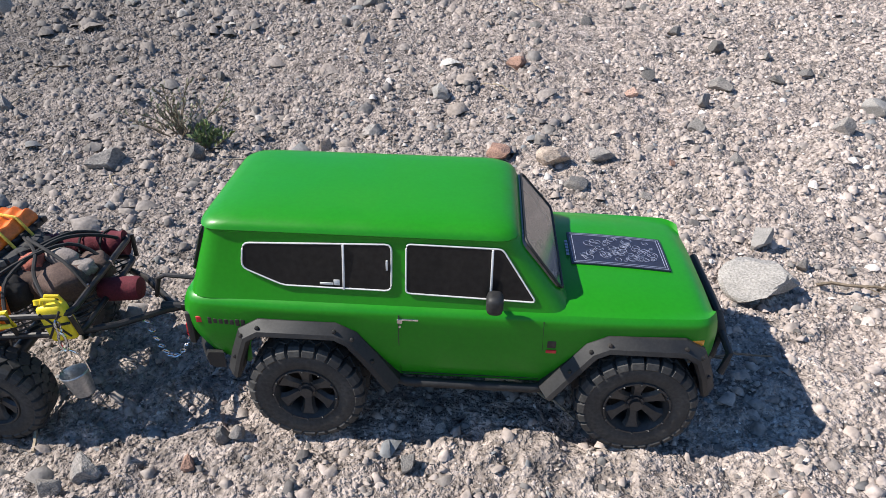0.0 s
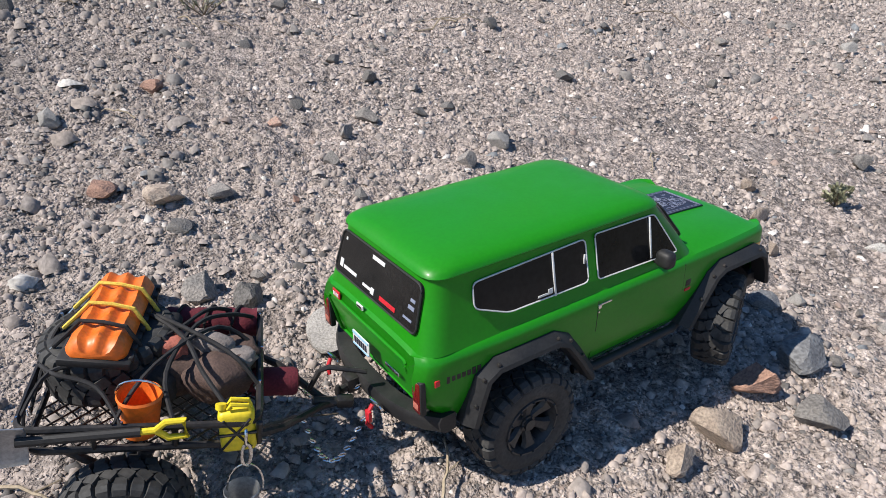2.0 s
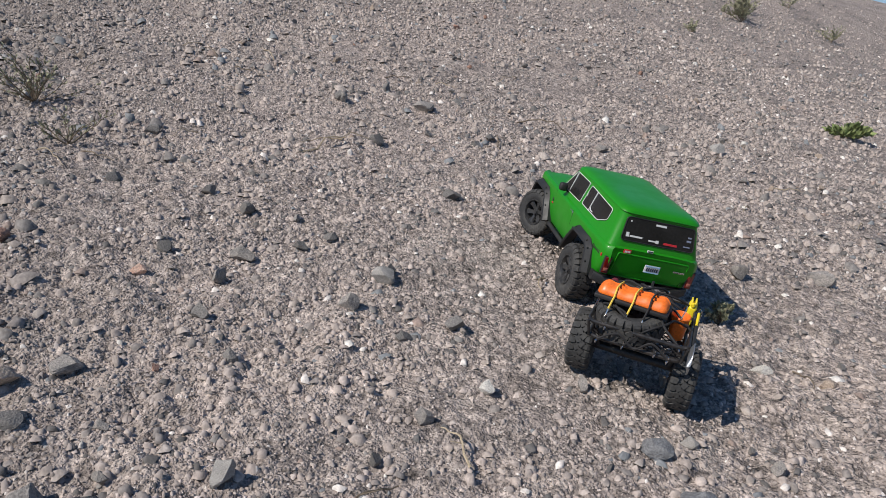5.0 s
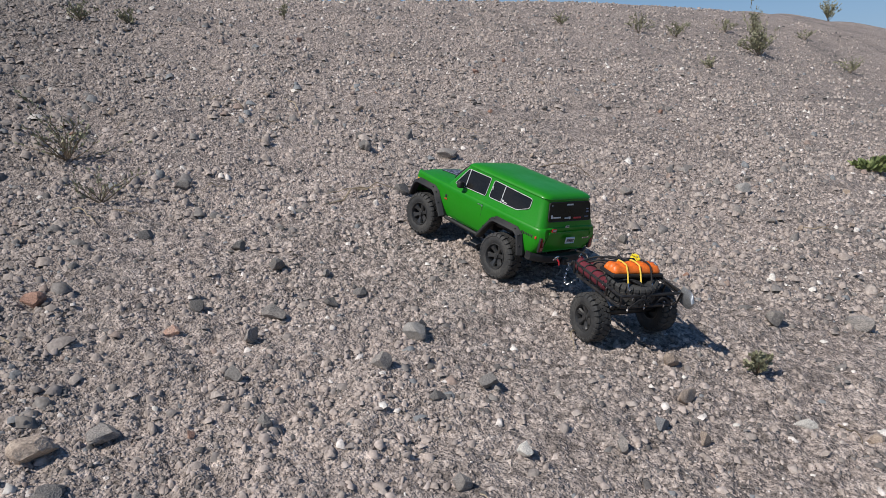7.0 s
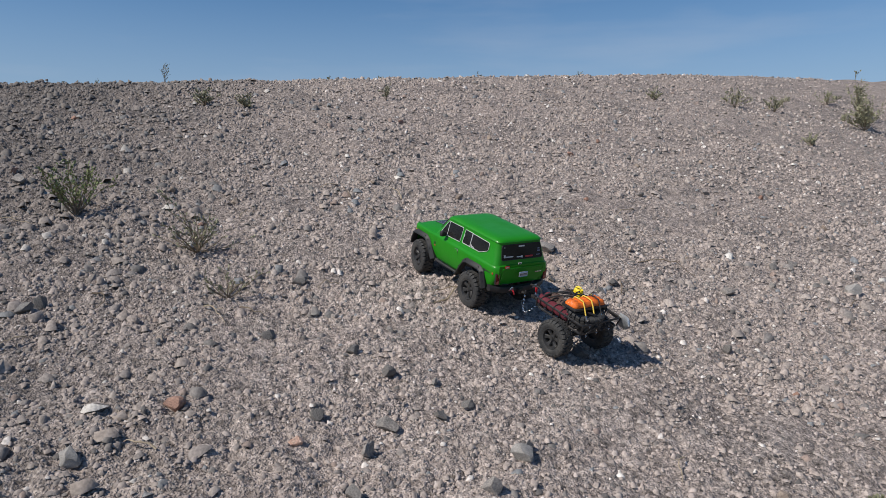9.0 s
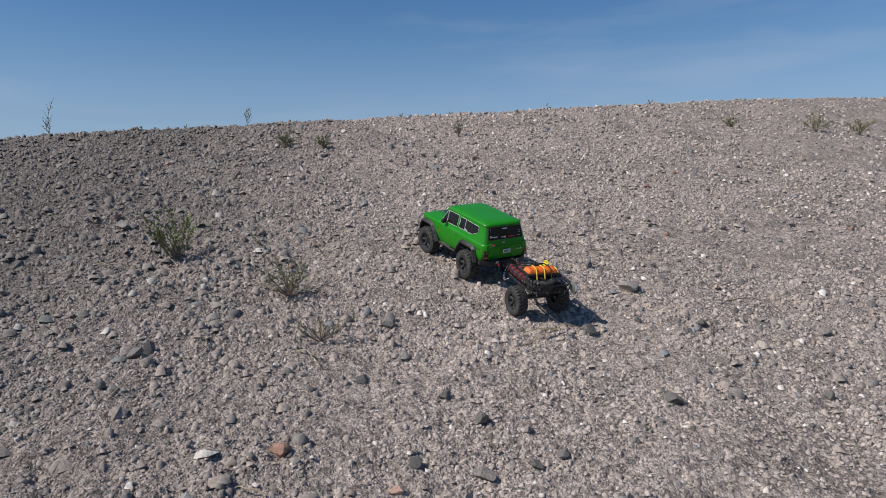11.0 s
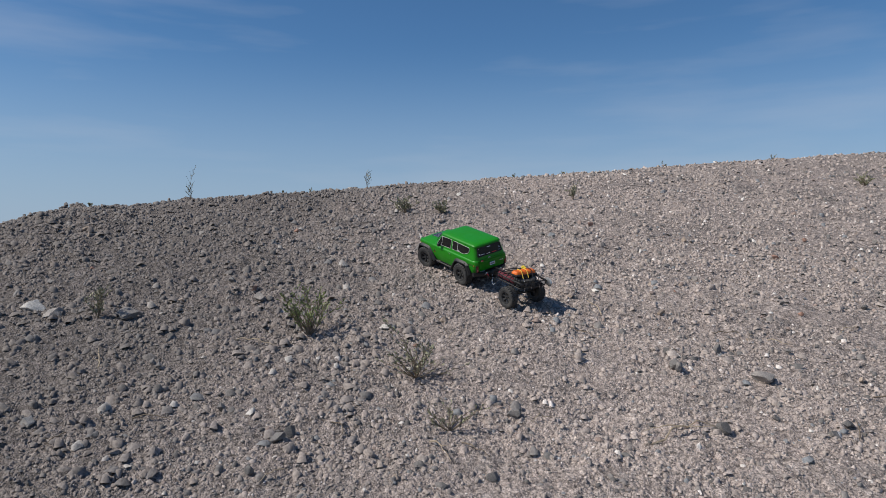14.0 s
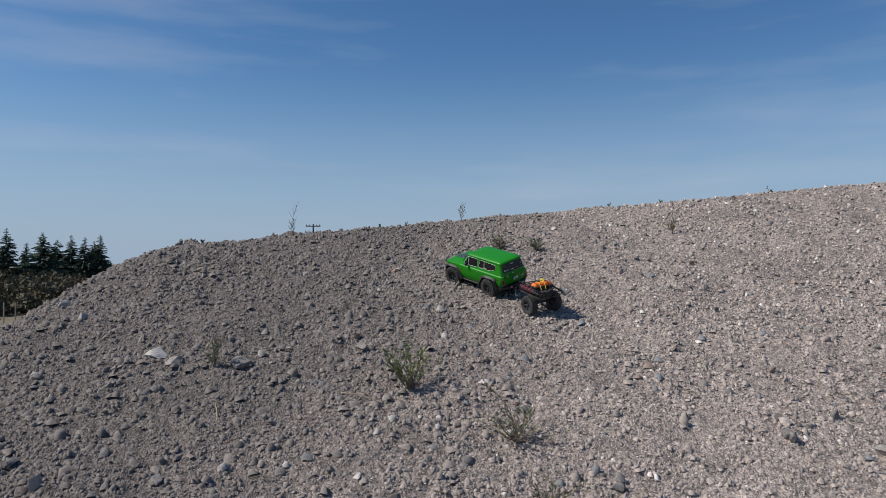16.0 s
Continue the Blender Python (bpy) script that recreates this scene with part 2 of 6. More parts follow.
YELLOW = mat("yellow_plastic", (0.80, 0.62, 0.02), 0.45, other=(0.62, 0.48, 0.05), scale=40, fine=300, var=0.12, bump=0.1, depth=0.0006)
STRAP = mat("yellow_elastic", (0.78, 0.55, 0.08), 0.8, scale=80, fine=600, var=0.2, bump=0.3, depth=0.0005)
CORD = mat("black_cord", (0.02, 0.019, 0.02), 0.85, scale=80, fine=600, var=0.25, bump=0.3, depth=0.0005)
STEEL = mat("black_steel", (0.02, 0.02, 0.021), 0.42, 0.3, other=(0.06, 0.05, 0.045), scale=60, fine=300, var=0.3, bump=0.1, depth=0.0004)
MAROON = mat("maroon_blanket", (0.12, 0.012, 0.022), 0.9, other=(0.07, 0.012, 0.018), scale=50, fine=500, var=0.25, bump=0.5, depth=0.001)
CANVAS = mat("brown_canvas", (0.10, 0.062, 0.05), 0.9, other=(0.055, 0.038, 0.033), scale=40, fine=500, var=0.25, bump=0.5, depth=0.001)
CLOTH = mat("grey_cloth", (0.22, 0.19, 0.175), 0.9, other=(0.18, 0.15, 0.14), scale=40, fine=500, var=0.2, bump=0.5, depth=0.001)
PINK = mat("salmon_cloth", (0.42, 0.13, 0.09), 0.9, other=(0.3, 0.1, 0.08), scale=40, fine=500, var=0.2, bump=0.5, depth=0.001)
R_PALE = mat("pale_granite", (0.34, 0.318, 0.292), 0.9, other=(0.24, 0.228, 0.212), scale=3.2, fine=34, var=0.36, bump=0.6, depth=0.004)
R_GREY = mat("grey_stone", (0.265, 0.238, 0.214), 0.9, other=(0.15, 0.145, 0.14), scale=3.2, fine=15, var=0.36, bump=0.6, depth=0.004, random_part=0.2)
R_DARK = mat("dark_basalt", (0.15, 0.138, 0.127), 0.88, other=(0.17, 0.16, 0.15), scale=3.2, fine=15, var=0.36, bump=0.6, depth=0.004, random_part=0.2)
R_BLUE = mat("blue_grey_stone", (0.18, 0.18, 0.182), 0.88, other=(0.12, 0.12, 0.124), scale=3.2, fine=15, var=0.36, bump=0.6, depth=0.004, random_part=0.15)
R_RED = mat("red_brown_stone", (0.34, 0.20, 0.145), 0.9, other=(0.24, 0.15, 0.12), scale=3.2, fine=15, var=0.36, bump=0.6, depth=0.004, random_part=0.15)
R_TAN = mat("tan_stone", (0.36, 0.29, 0.23), 0.9, other=(0.27, 0.21, 0.17), scale=3.2, fine=15, var=0.36, bump=0.6, depth=0.004, random_part=0.2)
R_PINK = mat("pink_stone", (0.58, 0.36, 0.27), 0.85, other=(0.5, 0.4, 0.33), scale=3.2, fine=15, var=0.36, bump=0.6, depth=0.004)
R_WHITE = mat("white_quartz", (0.55, 0.52, 0.47), 0.8, other=(0.5, 0.47, 0.43), scale=3.2, fine=15, var=0.36, bump=0.6, depth=0.004, random_part=0.15)
GRAVEL = gravel_mat("mixed_gravel", [(0.0, (0.35, 0.297, 0.262)), (0.30, (0.29, 0.252, 0.228)), (0.54, (0.215, 0.197, 0.184)), (0.69, (0.40, 0.345, 0.308)), (0.78, (0.155, 0.146, 0.139)),
                                     (0.86, (0.29, 0.222, 0.188)), (0.90, (0.21, 0.218, 0.225)), (0.972, (0.66, 0.62, 0.57))])
CRUMB = gravel_mat("soil_crumb", [(0.0, (0.385, 0.324, 0.288)), (0.32, (0.43, 0.362, 0.323)), (0.54, (0.325, 0.277, 0.248)), (0.70, (0.47, 0.40, 0.36)), (0.80, (0.23, 0.203, 0.186)), (0.89, (0.12, 0.111, 0.106)), (0.976, (0.66, 0.605, 0.56))])
LEAF = mat("grey_green_leaf", (0.155, 0.205, 0.07), 0.75, other=(0.22, 0.23, 0.10), scale=30, fine=200, var=0.3, bump=0.2, random_part=0.3, island=True)
LEAF_DRY = mat("dusty_leaf", (0.25, 0.25, 0.155), 0.8, other=(0.31, 0.285, 0.19), scale=30, fine=200, var=0.3, bump=0.2, random_part=0.3, island=True)
STEM = mat("dry_stem", (0.17, 0.13, 0.09), 0.85, other=(0.11, 0.085, 0.06), scale=60, fine=300, var=0.25, bump=0.3)
STRAW = mat("bleached_straw", (0.36, 0.29, 0.20), 0.85, scale=60, fine=300, var=0.25, bump=0.2, random_part=0.3, island=True)
NEEDLE = mat("conifer_needles", (0.022, 0.042, 0.022), 0.85, other=(0.035, 0.055, 0.03), scale=1.2, fine=8, var=0.3, bump=0.2, depth=0.05, random_part=0.35, island=True)
BARK = mat("bark", (0.09, 0.07, 0.055), 0.9, scale=2, fine=20, var=0.3, bump=0.5, depth=0.03)
SCRUB = mat("brush_foliage", (0.12, 0.10, 0.065), 0.9, other=(0.085, 0.085, 0.045), scale=1.0, fine=8, var=0.3, bump=0.3, depth=0.05, random_part=0.35, island=True)
POLEWOOD = mat("weathered_pole", (0.07, 0.055, 0.045), 0.85, scale=2, fine=30, var=0.25, bump=0.3, depth=0.01)
MEADOW = mat("dry_meadow", (0.15, 0.125, 0.075), 0.95, other=(0.10, 0.092, 0.05), scale=0.25, fine=3, var=0.25, bump=0.5, depth=0.05)

GREEN.node_tree.nodes["Principled BSDF"].inputs["Specular IOR Level"].default_value = 0.3
GLASS.node_tree.nodes["Principled BSDF"].inputs["Specular IOR Level"].default_value = 0.25


# ---- building blocks ----
def part(name, bm, material, parent=None, label="", smooth=38):
    me = bpy.data.meshes.new(name)
    bmesh.ops.recalc_face_normals(bm, faces=bm.faces)
    bm.to_mesh(me)
    bm.free()
    me.materials.append(material)
    if smooth:
        me.shade_smooth()
        me.set_sharp_from_angle(angle=radians(smooth))
    ob = new(name, me)
    ob.parent = parent
    if label:
        tagged(ob, label)
    return ob


def thing(name, label, category, group="", kind=""):
    return tagged(new(name), label, category, group, kind)


def box(bm, c, s, bevel=0.0, m=None, seg=2):
    r = bmesh.ops.create_cube(bm, size=1.0)
    vs = r["verts"]
    for v in vs:
        v.co = Vector((v.co.x * s[0], v.co.y * s[1], v.co.z * s[2]))
    if bevel:
        es = list({e for v in vs for e in v.link_edges})
        q = bmesh.ops.bevel(bm, geom=es, offset=bevel, segments=seg, profile=0.5, affect="EDGES")
        vs = list({v for f in q["faces"] for v in f.verts} | {v for v in vs if v.is_valid})
    t = Matrix.Translation(c) @ (m or Matrix())
    for v in vs:
        v.co = t @ v.co
    return bm


def loft(bm, rings, closed=True, cap=(True, True)):
    vv = [[bm.verts.new(p) for p in ring] for ring in rings]
    n = len(vv[0])
    for a, b in zip(vv, vv[1:]):
        for i in range(n if closed else n - 1):
            j = (i + 1) % n
            bm.faces.new((a[i], a[j], b[j], b[i]))
    if cap[0]:
        bm.faces.new(vv[0])
    if cap[1]:
        bm.faces.new(list(reversed(vv[-1])))
    return vv


def tube(bm, pts, r, seg=8, closed=False, taper=1.0):
    """A round bar along a line of points."""
    pts = [Vector(p) for p in pts]
    n, rings, up = len(pts), [], Vector((0.21, 0.13, 0.97)).normalized()
    for i, p in enumerate(pts):
        a = pts[i - 1] if (i or closed) else p
        b = pts[(i + 1) % n] if (i < n - 1 or closed) else p
        d = (b - a).normalized()
        u = d.cross(up)
        u = u.normalized() if u.length > 1e-4 else d.orthogonal().normalized()
        w = d.cross(u)
        q = r * (1 + (taper - 1) * i / max(1, n - 1))
        rings.append([p + (u * math.cos(k) + w * math.sin(k)) * q for k in [2 * math.pi * j / seg for j in range(seg)]])
    if closed:
        rings.append(rings[0])
        vv = [[bm.verts.new(p) for p in ring] for ring in rings[:-1]]
        vv.append(vv[0])
        for a, b in zip(vv, vv[1:]):
            for i in range(seg):
                bm.faces.new((a[i], a[(i + 1) % seg], b[(i + 1) % seg], b[i]))
    else:
        loft(bm, rings)
    return bm


def lathe(bm, prof, seg=32, m=None, closed=False):
    """prof: (radius, height along y), turned about the y axis."""
    m = m or Matrix()
    rings = [[m @ Vector((r * math.cos(a), h, r * math.sin(a))) for a in [2 * math.pi * k / seg for k in range(seg)]] for r, h in prof]
    loft(bm, rings, True, (not closed, not closed))
    return bm


def slab(bm, outline, front, back):
    """A plate over a 2D outline; front and back turn (u, v) into points."""
    a = [bm.verts.new(front(u, v)) for u, v in outline]
    b = [bm.verts.new(back(u, v)) for u, v in outline]
    bm.faces.new(a)
    bm.faces.new(list(reversed(b)))
    for i in range(len(a)):
        j = (i + 1) % len(a)
        bm.faces.new((a[i], b[i], b[j], a[j]))
    return bm


def rounded(outline, r, steps=4):
    """Round the corners of a 2D outline."""
    out, n = [], len(outline)
    for i in range(n):
        p, a, b = Vector(outline[i]), Vector(outline[i - 1]), Vector(outline[(i + 1) % n])
        da, db = (a - p), (b - p)
        k = min(r, da.length * 0.45, db.length * 0.45)
        s, e = p + da.normalized() * k, p + db.normalized() * k
        for j in range(steps + 1):
            t = j / steps
            q = s * (1 - t) ** 2 + p * 2 * t * (1 - t) + e * t * t
            out.append((q.x, q.y))
    return out

# ---- the gravel mound ----
HILL = (-0.7625, -0.0254, 0.8024, -0.0524, 0.0301, 0.1817, -0.0095, 0.0265, 0.0297, -0.0722)


def slope(x, y):
    u, v = x / 3, (y - 2) / 3
    a = HILL
    return a[0] + a[1] * u + a[2] * v + a[3] * u * u + a[4] * u * v + a[5] * v * v + a[6] * u ** 3 + a[7] * u * u * v + a[8] * u * v * v + a[9] * v ** 3


def height(x, y):
    """The mound's surface: a slope that rounds off to a crest, a steep flank, and low land round it."""
    x, y = np.asarray(x, float), np.asarray(y, float)
    xc, yc, e = np.clip(x, -2, 7), np.clip(y, -1, 7), 1e-3
    z = slope(xc, yc)
    z = z + np.clip((slope(xc + e, yc) - z) / e, -0.3, 0.3) * (x - xc) + np.clip((slope(xc, yc + e) - z) / e, 0, 0.35) * (y - yc)
    top = 0.352 + 0.115 * np.clip(x, -6, 14) - 0.03 * (y - 6) - 0.0022 * np.maximum(x - 5, 0) ** 2
    z = -0.05 * np.logaddexp(-z / 0.05, -top / 0.05)
    z = z - 0.1 * np.logaddexp(0, (-2.3 + 0.05 * (y - 4.5) - x) / 0.1)
    return 0.3 * np.logaddexp(z / 0.3, -3.2 / 0.3)


def tone(x, y, s, seed):
    """Cheap smooth noise over the plan, -1 to 1."""
    g = np.random.RandomState(seed)
    out = np.zeros_like(np.asarray(x, float))
    for k in range(7):
        a, f, p = g.uniform(0, 2 * math.pi), s * g.uniform(0.6, 1.7), g.uniform(0, 2 * math.pi)
        out = out + np.sin((x * math.cos(a) + y * math.sin(a)) * f + p + 1.3 * np.sin((y * math.cos(a) - x * math.sin(a)) * f * 0.7 + p * 2))
    return out / 4.5


def bumps(x, y):
    near = 1.0 / (1.0 + (np.hypot(x - 0.8, y - 2) / 9) ** 4)
    return near * (0.010 * tone(x, y, 7, 1) + 0.007 * tone(x, y, 19, 2) + 0.005 * tone(x, y, 47, 3) + 0.0036 * tone(x, y, 105, 4)) + 0.013 * np.exp(-((x + 0.15) ** 2 + (y - 0.53) ** 2) / 0.012) - 0.008 * np.exp(-((x - 0.17) ** 2 + (y - 0.50) ** 2) / 0.008)


def surface(x, y):
    return height(x, y) + bumps(x, y)


def hashed(i, j, k):
    """A random number from 0 to 1 for each cell of a lattice."""
    h = (i.astype(np.int64) * 374761393 + j.astype(np.int64) * 668265263 + k * 2147483647 + 1442695) & 0xFFFFFFFF
    h = ((h ^ (h >> 13)) * 1274126177) & 0xFFFFFFFF
    h = ((h ^ (h >> 16)) * 2246822519) & 0xFFFFFFFF
    return ((h ^ (h >> 15)) & 0xFFFFFF) / 16777215.0


def lumps(x, y, cell, seed):
    """Rounded clods on a jittered lattice, 0 to 1, each with its own height and size."""
    u, v = x / cell, y / cell
    iu, iv = np.floor(u), np.floor(v)
    out = np.zeros_like(u)
    for a in (-1, 0, 1):
        for b in (-1, 0, 1):
            ci, cj = iu + a, iv + b
            px, py = ci + 0.15 + 0.7 * hashed(ci, cj, seed), cj + 0.15 + 0.7 * hashed(ci, cj, seed + 7)
            w = hashed(ci, cj, seed + 13)
            dx, dy = (u - px), (v - py)
            turn = 6.28 * hashed(ci, cj, seed + 19)
            e, f = dx * np.cos(turn) + dy * np.sin(turn), dy * np.cos(turn) - dx * np.sin(turn)
            q = np.maximum(np.abs(e), np.abs(f) * 1.5) * 0.6 + np.hypot(e, f * 1.4) * 0.5
            out = np.maximum(out, np.clip(1.35 - q / (0.30 + 0.42 * w), 0, 1) ** 0.6 * (0.25 + 0.75 * w))
    return out


def relief(x, y):
    """Clods and crumbled crust, thick in patches and on the grey flank, thin on the dusty stretches."""
    near = 1.0 / (1.0 + (np.hypot(x - 0.8, y - 2) / 10) ** 4)
    xw = x + 0.012 * tone(x, y, 40, 61) + 0.005 * tone(x, y, 150, 65) + 0.003 * tone(x, y, 330, 67)
    yw = y + 0.012 * tone(x, y, 40, 62) + 0.005 * tone(x, y, 150, 66) + 0.003 * tone(x, y, 330, 68)
    grey = np.clip(0.75 - 0.55 * x, 0.15, 1.0)
    rough = np.clip(0.55 + 0.55 * tone(x, y, 4.5, 63) + 0.35 * tone(x, y, 13, 64), 0.10, 1.4) * (0.45 + 0.75 * grey) * (1 + 0.5 * np.clip((y - 2) / 2, 0, 1))
    out = rough * (0.030 * lumps(xw, yw, 0.105, 71) * np.clip(3 * lumps(x, y, 0.4, 77) - 1.2, 0, 1) + 0.0095 * lumps(xw, yw, 0.050, 72)) + (0.30 + 0.5 * rough) * 0.0062 * lumps(xw, yw, 0.024, 73)
    return near * (out - 0.0075)


def build_ground():
    """One sheet, laid out in rings about the foot of the slope, finest on the slope itself."""
    fine, rest = np.linspace(-50, 76, 760), np.linspace(76, 310, 92)[1:]
    ang = np.radians(np.concatenate([fine, rest[:-1]]))
    rad = np.concatenate([[0.02, 0.08, 0.15, 0.2], np.geomspace(0.25, 12, 610), np.geomspace(12, 1500, 46)[1:]])
    A, R = np.meshgrid(ang, rad)
    X, Y = 0.15 + R * np.sin(A), -0.10 + R * np.cos(A)
    Z = surface(X, Y) + relief(X, Y)
    ny, nx = X.shape
    me = bpy.data.meshes.new("ground")
    me.vertices.add(nx * ny)
    me.vertices.foreach_set("co", np.stack([X, Y, Z], -1).ravel())
    a = (np.arange(ny - 1)[:, None] * nx + np.arange(nx)[None, :]).ravel()
    b = (np.arange(ny - 1)[:, None] * nx + ((np.arange(nx) + 1) % nx)[None, :]).ravel()
    quads = np.stack([a, a + nx, b + nx, b], 1)
    loops = np.concatenate([quads.ravel(), np.arange(nx)])
    me.loops.add(len(loops))
    me.loops.foreach_set("vertex_index", loops)
    me.polygons.add(len(quads) + 1)
    me.polygons.foreach_set("loop_start", np.append(np.arange(len(quads)) * 4, len(quads) * 4))
    me.materials.append(SOIL)
    me.materials.append(MEADOW)
    low = (height(X[:-1], Y[:-1]).ravel() < -2.75).astype(np.int32)
    me.polygons.foreach_set("material_index", np.append(low, 0).astype(np.int32))
    me.update(calc_edges=True)
    me.shade_smooth()
    tagged(new("ground", me), "pale dry gravelly soil mound rising to a crest", "ground", kind="structure")


build_ground()

# ---- the toy truck: x forward, y left, z up from the ground under it ----
WB, TR, TYRE_R = 0.1565, 0.0955, 0.0575


def tread(bm, m):
    """A mud-terrain tyre about the y axis: carcass, two rows of centre blocks, shoulder lugs and side biters."""
    prof = [(0.0285, 0.0165), (0.0325, 0.0195), (0.0400, 0.0212), (0.0470, 0.0208), (0.0508, 0.0190), (0.0528, 0.0150), (0.0534, 0.0), (0.0528, -0.0150), (0.0508, -0.0190), (0.0470, -0.0208), (0.0400, -0.0212), (0.0325, -0.0195), (0.0285, -0.0165)]
    lathe(bm, prof + [prof[0]], 44, m, closed=True)
    n = 25
    for k in range(n):
        for s in (1, -1):
            turn = m @ Matrix.Rotation(2 * math.pi * (k + (0.0 if s > 0 else 0.5)) / n, 4, "Y")
            # a shoulder lug that wraps on to the sidewall, wider on every second one
            wide = 0.0050 if k % 2 else 0.0057
            sec = [(0.0080, 0.0560, 0.85), (0.0155, 0.0566, 1.0), (0.0198, 0.0540, 1.0), (0.0218, 0.0490, 0.8 if k % 2 else 0.95)]
            rings = []
            for y, r, f in sec:
                deep = 0.0052 if r > 0.052 else 0.0030
                rings.append([turn @ Vector((a * wide * f * (1.0 if b else 1.25), s * (y - (0 if b else (0.002 if r < 0.055 else 0))), r - (0 if b else deep))) for a, b in ((-1, 0), (-0.92, 1), (0.92, 1), (1, 0))])
            loft(bm, rings)
            skew = turn @ Matrix.Rotation(2 * math.pi * 0.25 / n, 4, "Y") @ Matrix.Translation((0, s * 0.0040, 0.0547)) @ Matrix.Rotation(s * 0.55, 4, "Z")
            box(bm, (0, 0, 0), (0.0112, 0.0088, 0.0054), 0, skew)


def build_wheel(parent, side, size=1.0):
    """An off-road wheel; side 1 shows its face to +y."""
    bm = bmesh.new()
    lathe(bm, [(0.006, side * 0.017), (0.0065, side * 0.014), (0.0085, side * 0.0135), (0.009, side * 0.009), (0.009, -side * 0.012)], 12)
    wheel = part("wheel", bm, RIM, parent, "dark alloy wheel with a knobbly tyre")
    bm = bmesh.new()
    tread(bm, Matrix())
    part("tyre", bm, RUBBER, wheel, "black knobbly rubber tyre, dusty", 30)
    bm = bmesh.new()
    lathe(bm, [(0.0300, side * 0.0160), (0.0318, side * 0.0188), (0.0312, side * 0.0206), (0.0296, side * 0.0206), (0.0288, side * 0.0185), (0.0270, side * 0.0150), (0.0262, side * 0.0060), (0.0262, -side * 0.016), (0.0300, -side * 0.0165), (0.0300, side * 0.0160)], 40, closed=True)
    lip = part("rim", bm, RIM, wheel, "dark grey alloy rim with a worn lip")
    for k in range(12):                                    # bead-lock bolts
        bm = bmesh.new()
        lathe(bm, [(0.0011, 0.0), (0.0011, side * 0.0016), (0.0006, side * 0.0022)], 6, Matrix.Rotation(2 * math.pi * k / 12, 4, "Y") @ Matrix.Translation((0, side * 0.0203, 0.0303)))
        part("bolt", bm, RIM, lip)
    bm = bmesh.new()
    for k in range(6):
        a = 2 * math.pi * k / 6
        m = Matrix.Rotation(a, 4, "Y")
        ring = lambda r, w, y, t: [m @ Vector((sx * w, side * y + sy * t, r)) for sx, sy in ((-1, -1), (-0.6, 1), (0.6, 1), (1, -1))]
        loft(bm, [ring(0.0062, 0.0052, 0.0095, 0.0020 * side), ring(0.0130, 0.0052, 0.0112, 0.0020 * side), ring(0.0205, 0.0064, 0.0136, 0.0018 * side), ring(0.0268, 0.0100, 0.0150, 0.0016 * side)])
        lathe(bm, [(0.0013, 0.0), (0.0013, side * 0.003), (0.0007, side * 0.0038)], 6, Matrix.Rotation(a + 0.52, 4, "Y") @ Matrix.Translation((0, side * 0.0108, 0.0075)))
    lathe(bm, [(0.0100, side * 0.006), (0.0100, side * 0.0105), (0.0060, side * 0.0125), (0.0052, side * 0.0155), (0.0030, side * 0.0165)], 18)
    part("spokes", bm, RIM, wheel, "dark grey six-spoke centre")
    bm = bmesh.new()
    lathe(bm, [(0.0265, -side * 0.004), (0.0265, -side * 0.006)], 24)
    part("brake_backing", bm, BLACK, wheel, "black inner disc")
    if size != 1.0:
        for ob in (wheel, *wheel.children):
            ob.data.transform(Matrix.Scale(size, 4))
    return wheel


def side_y(z):
    """Half width of the cabin at a height."""
    return float(np.interp(z, [0.158, 0.170, 0.193, 0.215, 0.2205], [0.0965, 0.0925, 0.0875, 0.0820, 0.0815]))


def arch(x):
    """Lower edge of the body side at x, with both wheel arches cut out."""
    z = float(np.interp(x, [-0.275, -0.24, -0.21, 0.19, 0.21, 0.225], [0.096, 0.085, 0.075, 0.075, 0.083, 0.096]))
    for c in (-WB, WB):
        z = max(z, float(np.interp((x - c) * (1 if c < 0 else -1), [-0.066, -0.046, 0.042, 0.076], [0.07, 0.127, 0.127, 0.07])))
    return z


